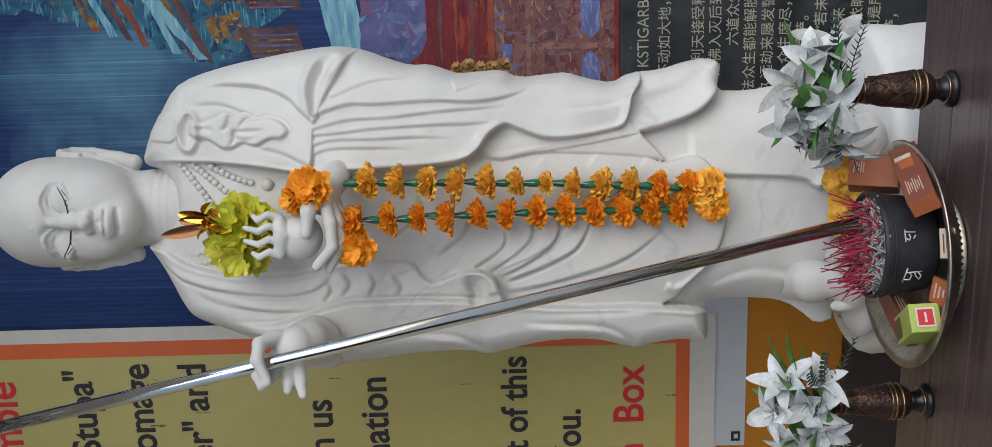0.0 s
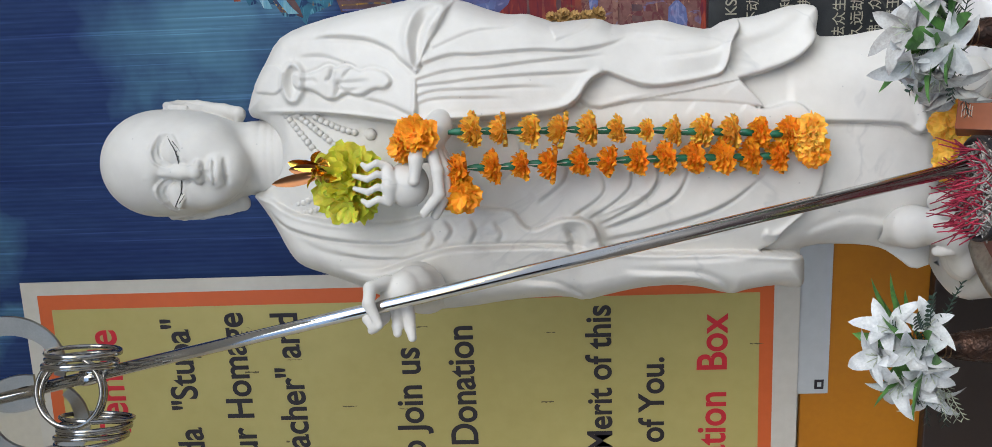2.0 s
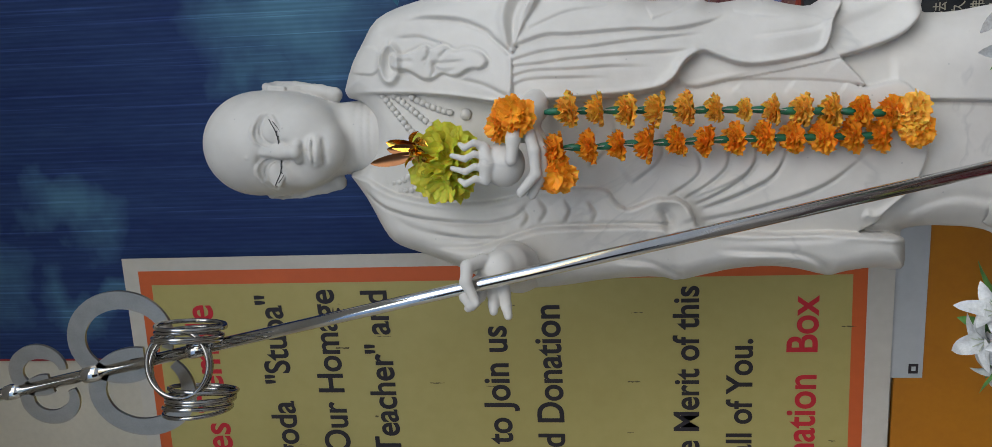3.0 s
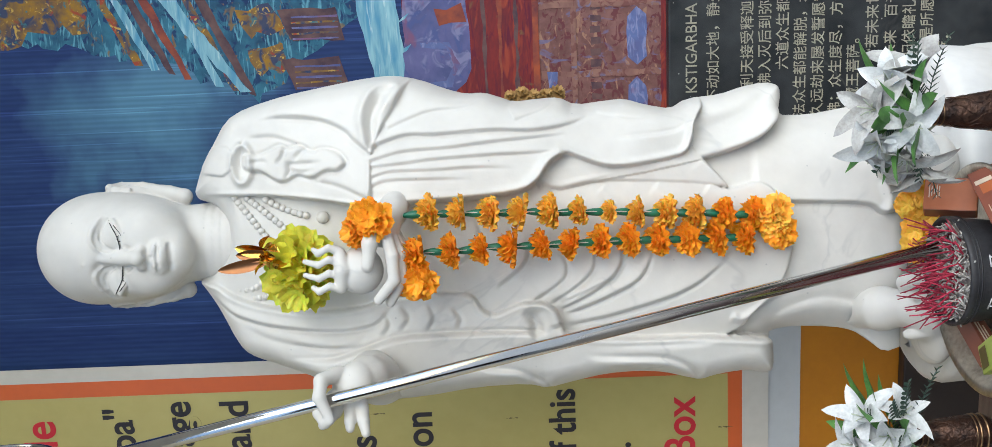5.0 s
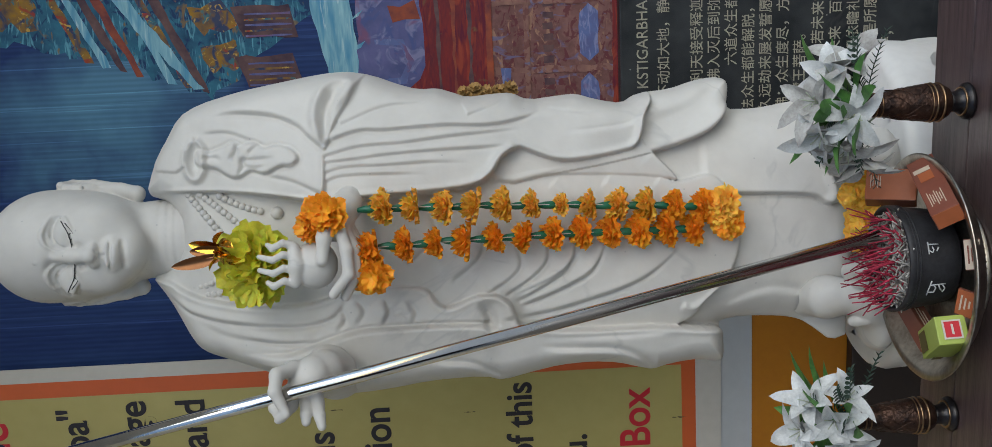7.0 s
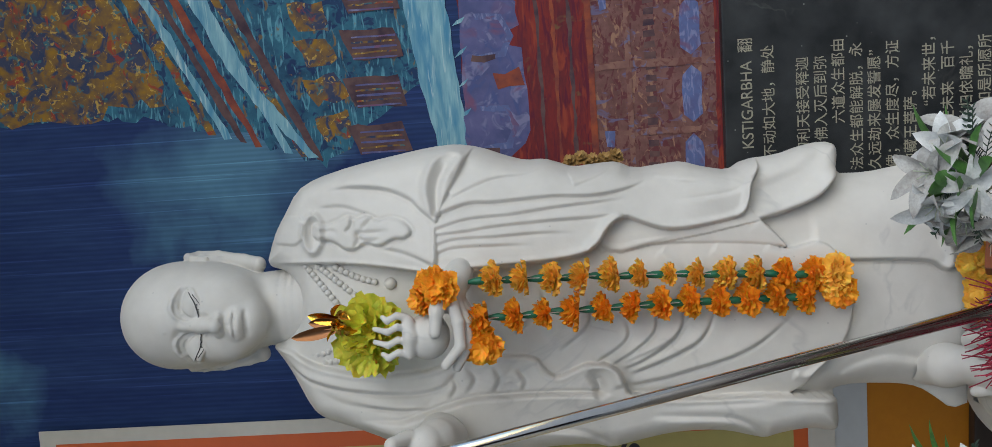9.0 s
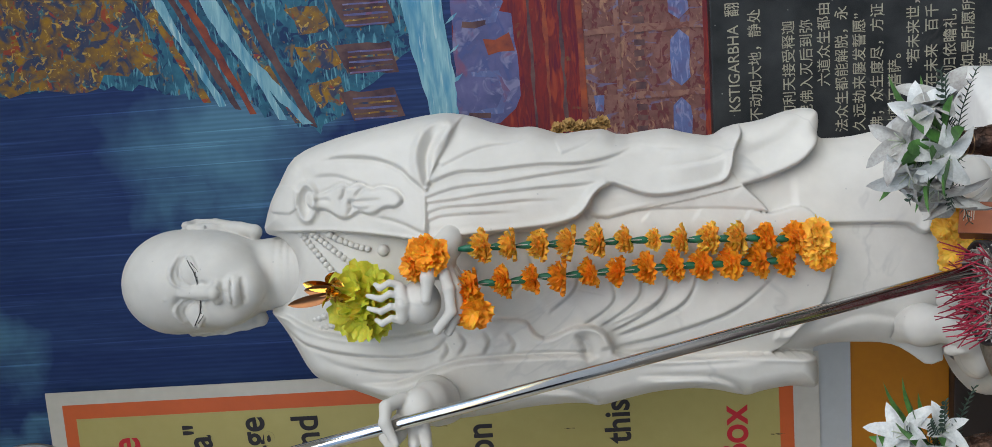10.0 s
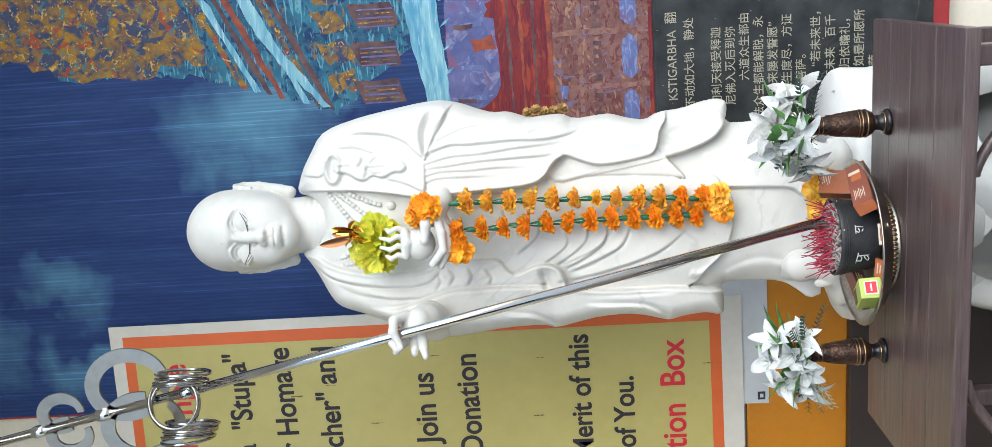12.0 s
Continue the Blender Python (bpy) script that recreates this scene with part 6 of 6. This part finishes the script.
# marigolds behind the pot
offer = None
for x, y, z, s, k in ((-0.285, 1.752, 0.850, 0.9, 0), (-0.255, 1.758, 0.862, 0.95, 1), (-0.312, 1.758, 0.872, 0.85, 2), (-0.338, 1.765, 0.868, 0.9, 3), (-0.272, 1.765, 0.885, 0.8, 4)):
    ob = flower("marigold_bloom", None, aim(Vector((x, y, z)), (0.1 * (k - 2), -0.8, 0.7)), MARIGOLD_PALE, 0.036 * s, 0.026 * s, 12, 4, 90 + k, 0.6)
    tagged(ob, "golden cloth marigold bloom heaped behind the incense pot", "flower", "blooms behind the pot")


def carton(name, label, size, m, mat, end_mat, marks):
    """A printed carton; its face towards -y carries the marks (x, z, w, h, material)."""
    e = thing(name, label, "box", m)
    sx, sy, sz = size
    part("carton", box(sx, sy, sz, 0, 0, 0, 0.0012), mat, e, smooth=False)
    for s in (-1, 1):
        part("end_flap", box(0.0008, sy * 0.94, sz * 0.94, s * (sx / 2 + 0.0003), 0, 0), end_mat, e, smooth=False)
    for face_y, x, z, w, h, mk in marks:
        part("print", box(w, 0.0006, h, x, face_y * (sy / 2 + 0.0003), z), mk, e, smooth=False)
    return e


stripes = lambda y, x0, z0, w, n, gap, mk: [(y, x0, z0 - gap * k, w * (1 - 0.25 * (k % 3)), gap * 0.4, mk) for k in range(n)]
carton("incense_box", "orange printed incense carton leaning on the tray rim", (0.052, 0.030, 0.075), pose(-0.256, 1.728, 0.838, -24, 14, 30), CARD_ORANGE, CARD_BROWN, stripes(-1, 0.004, 0.030, 0.022, 5, 0.0035, INK_CREAM))
carton("incense_box", "brown printed incense carton lying on the tray", (0.140, 0.028, 0.040), pose(-0.240, 1.608, 0.826, -34, 8, 68), CARD_BROWN, CARD_ORANGE,
       stripes(-1, -0.035, 0.012, 0.034, 7, 0.0032, INK_CREAM) + [(-1, 0.022, 0.002, 0.022, 0.02, CARD_ORANGE), (-1, 0.040, 0.004, 0.010, 0.024, INK_CREAM)])
lime = carton("green_box", "lime green printed match carton lying on the tray", (0.088, 0.042, 0.042), pose(-0.452, 1.572, 0.821, 0, -8, -57), CARD_GREEN, CARD_GREEN, [])
for w, h, x, mk in ((0.028, 0.026, 0.0006, VINYL), (0.023, 0.021, 0.0010, INK_RED), (0.015, 0.003, 0.0014, VINYL)):
    part("print", box(0.0006, w, h, 0.046 + x, 0, 0), mk, lime, smooth=False)
part("print", box(0.012, 0.0006, 0.014, -0.034, -0.0232, 0.004), CARD_DARK, lime, smooth=False)
part("print", box(0.03, 0.030, 0.0006, -0.022, 0, 0.0222), CARD_DARK, lime, smooth=False)
carton("small_card", "small orange and cream printed card on the tray", (0.040, 0.004, 0.030), pose(-0.392, 1.538, 0.806, -50, 0, -14), CARD_ORANGE, CARD_BROWN, stripes(-1, 0, 0.008, 0.024, 3, 0.006, INK_CREAM))
carton("small_card", "small cream printed card leaning on the pot", (0.042, 0.004, 0.022), pose(-0.318, 1.530, 0.806, -50, 0, 16), INK_CREAM, CARD_BROWN, stripes(-1, 0, 0.005, 0.026, 3, 0.005, CARD_BROWN))
carton("incense_box", "dark brown incense carton behind the green box", (0.10, 0.030, 0.026), pose(-0.462, 1.668, 0.812, 10, 0, 66), CARD_BROWN, CARD_ORANGE, stripes(-1, 0, 0.006, 0.05, 3, 0.005, INK_CREAM))


# ---------- vases with cloth lilies ----------
def vase_at(x, y, label, seed, grey):
    e = thing("copper_vase", label, "vase", pose(x, y, 0.76), "vases on the table")
    part("foot", lathe([(0.026, 0.0), (0.0275, 0.003), (0.0265, 0.007), (0.021, 0.011), (0.016, 0.017), (0.0145, 0.026), (0.017, 0.032)], 40), BRASS_BLACK, e)
    part("body", lathe([(0.016, 0.030), (0.022, 0.034), (0.0275, 0.044), (0.0285, 0.056), (0.0268, 0.075), (0.0235, 0.098), (0.0200, 0.120), (0.0180, 0.136), (0.0172, 0.146), (0.0205, 0.157), (0.0225, 0.160), (0.0205, 0.161), (0.015, 0.147), (0.012, 0.12)], 48), BRASS_DARK, e)
    for z, r, h in ((0.012, 0.0215, 0.0022), (0.0475, 0.0288, 0.0026), (0.058, 0.0290, 0.0022), (0.134, 0.0186, 0.0018), (0.142, 0.0180, 0.0018), (0.064, 0.0288, 0.0012)):
        part("band", torus(r - 0.001, h * 0.8, 48, 8), BRASS_BAND, e, m=pose(0, 0, z))
    rngv = random.Random(seed)
    # engraved foliage, raised on the belly
    bm = bmesh.new()
    for k in range(10):
        a0 = 2 * math.pi * k / 10
        pts = []
        for j in range(9):
            t = j / 8
            z = 0.070 + 0.055 * t
            r = 0.0268 - 0.0066 * t + 0.0004
            a = a0 + 0.35 * math.sin(t * 7 + k)
            pts.append((r * math.cos(a), r * math.sin(a), z))
        tube(pts, 0.0008, 5, bm)
    part("engraving", bm, BRASS_DARK, e)
    return e


def lily(parent, m, size, mat, rng):
    """One open lily head; m's z axis points out of its throat."""
    head = part("lily", tube([m @ Vector((0, 0, -0.012)), m @ Vector((0, 0, 0.0)), m @ Vector((0, 0, size * 0.12))], 0.0032, 8), STALK, parent)
    for i in range(6):
        pm = m @ pose(0, 0, 0, 0, 0, 60 * i + rng.uniform(-16, 16)) @ pose(0, 0, 0, rng.uniform(-22, 22), -66 + rng.uniform(-14, 22) + (9 if i % 2 else 0), 0)
        part("petal", petal_mesh(bmesh.new(), pm, size * rng.uniform(0.95, 1.35), size * rng.uniform(0.21, 0.30), rng.uniform(0.4, 1.4), rng.uniform(0.35, 0.8), 9, rng, rng.uniform(0.08, 0.26)), mat, head)
    bm = bmesh.new()
    for i in range(5):
        a = 2 * math.pi * i / 5
        tube([m @ Vector((0, 0, 0)), m @ Vector((0.006 * math.cos(a), 0.006 * math.sin(a), size * 0.4)), m @ Vector((0.012 * math.cos(a), 0.012 * math.sin(a), size * 0.55))], 0.0009, 5, bm)
    part("stamen", bm, STALK, head)
    return head


def sprig(parent, p, d, length, rng, mat):
    """A feathery fern frond from p along d."""
    bm = bmesh.new()
    d = Vector(d).normalized()
    side = d.cross(Vector((0, 1, 0.3))).normalized()
    pts = [p + d * length * t + Vector((0, 0, -0.02 * t * t)) for t in (0, 0.25, 0.5, 0.75, 1)]
    tube(pts, 0.0008, 5, bm)
    for k in range(11):
        t = 0.15 + 0.085 * k
        c = p + d * length * t + Vector((0, 0, -0.02 * t * t))
        for s in (-1, 1):
            e = (d * 0.8 + side * s).normalized()
            m = Matrix.Translation(c) @ e.to_track_quat("X", "Z").to_matrix().to_4x4()
            petal_mesh(bm, m, 0.019 * (1.15 - 0.6 * t), 0.0030, 0.2, 0.2, 3)
    return part("fern", bm, mat, parent)


def bunch(x, y, seed, label, heads, flat):
    e = thing("lily_bunch", label, "flowers", pose(x, y, 0.905), "flower bunches in the vases")
    rng = random.Random(seed)
    for px, py, pz, dx, dy, dz, size, grey in heads:
        m = aim(Vector((px, py, pz)), (dx, dy, dz))
        part("stem", tube([(0, 0, -0.03), (px * 0.4, py * 0.4, pz * 0.5), (px, py, pz)], 0.0016, 6), STALK, e)
        lily(e, m, size, LILY_GREY if grey else LILY, rng)
    for i in range(16):
        a = rng.uniform(0, 2 * math.pi)
        m = Matrix.Translation((0.01 * math.cos(a), 0.01 * math.sin(a) - 0.016, 0.008 + 0.04 * rng.random())) @ pose(0, 0, 0, 0, 0, math.degrees(a)) @ pose(0, 0, 0, 0, -rng.uniform(15, 65), 0)
        part("leaf", petal_mesh(bmesh.new(), m, rng.uniform(0.085, 0.13), 0.0125, 0.35, 0.3, 7, rng, 0.1), LEAF, e)
    for i in range(10):
        a = math.pi * (0.04 + 0.92 * i / 9)
        d = (flat * math.cos(a) * 0.9, rng.uniform(-0.5, 0.1), math.sin(a) * rng.uniform(0.4, 1.0) - 0.05)
        sprig(e, Vector((0, -0.008, 0.012)), d, rng.uniform(0.09, 0.13), rng, FERN)
    return e


vase_at(-0.117, 1.655, "dark engraved copper vase with brass bands holding dusty lilies", 1, True)
vase_at(-0.609, 1.655, "dark engraved copper vase with brass bands holding white lilies", 2, False)
bunch(-0.117, 1.655, 21, "dusty white and grey cloth lilies in a copper vase",
      ((0.040, -0.01, 0.060, 0.5, -0.7, 0.7, 0.056, 0), (0.010, -0.02, 0.085, 0.2, -0.7, 0.9, 0.058, 1), (-0.030, -0.02, 0.075, -0.5, -0.7, 0.7, 0.058, 0), (-0.050, -0.02, 0.040, -0.9, -0.7, 0.4, 0.056, 1),
       (-0.012, -0.03, 0.040, -0.2, -1.0, 0.3, 0.050, 0), (0.050, 0.0, 0.030, 0.9, -0.5, 0.35, 0.060, 1), (0.0, 0.015, 0.060, 0.2, 0.3, 1.0, 0.056, 1), (-0.068, -0.01, 0.018, -1.0, -0.5, 0.1, 0.056, 1)), 1.0)
bunch(-0.609, 1.655, 22, "white cloth lilies with fresh green leaves in a copper vase",
      ((0.012, -0.025, 0.050, 0.2, -0.95, 0.5, 0.056, 0), (0.030, -0.005, 0.075, 0.6, -0.5, 0.8, 0.054, 0), (-0.045, -0.02, 0.062, -0.6, -0.7, 0.6, 0.058, 0), (-0.055, -0.02, 0.020, -0.9, -0.7, 0.1, 0.056, 0),
       (-0.012, 0.0, 0.085, -0.1, -0.5, 1.0, 0.054, 0), (-0.020, -0.03, 0.030, -0.3, -1.0, 0.1, 0.056, 0), (0.040, -0.02, 0.030, 0.8, -0.8, 0.3, 0.046, 0)), 1.0)
for k in range(3):
    o = sprig(bpy.data.objects["lily_bunch.001"], Vector((-0.01, -0.01, 0.01)), (-0.9 - 0.2 * k, -0.5, 0.15 - 0.2 * k), 0.10, random.Random(k), STALK)
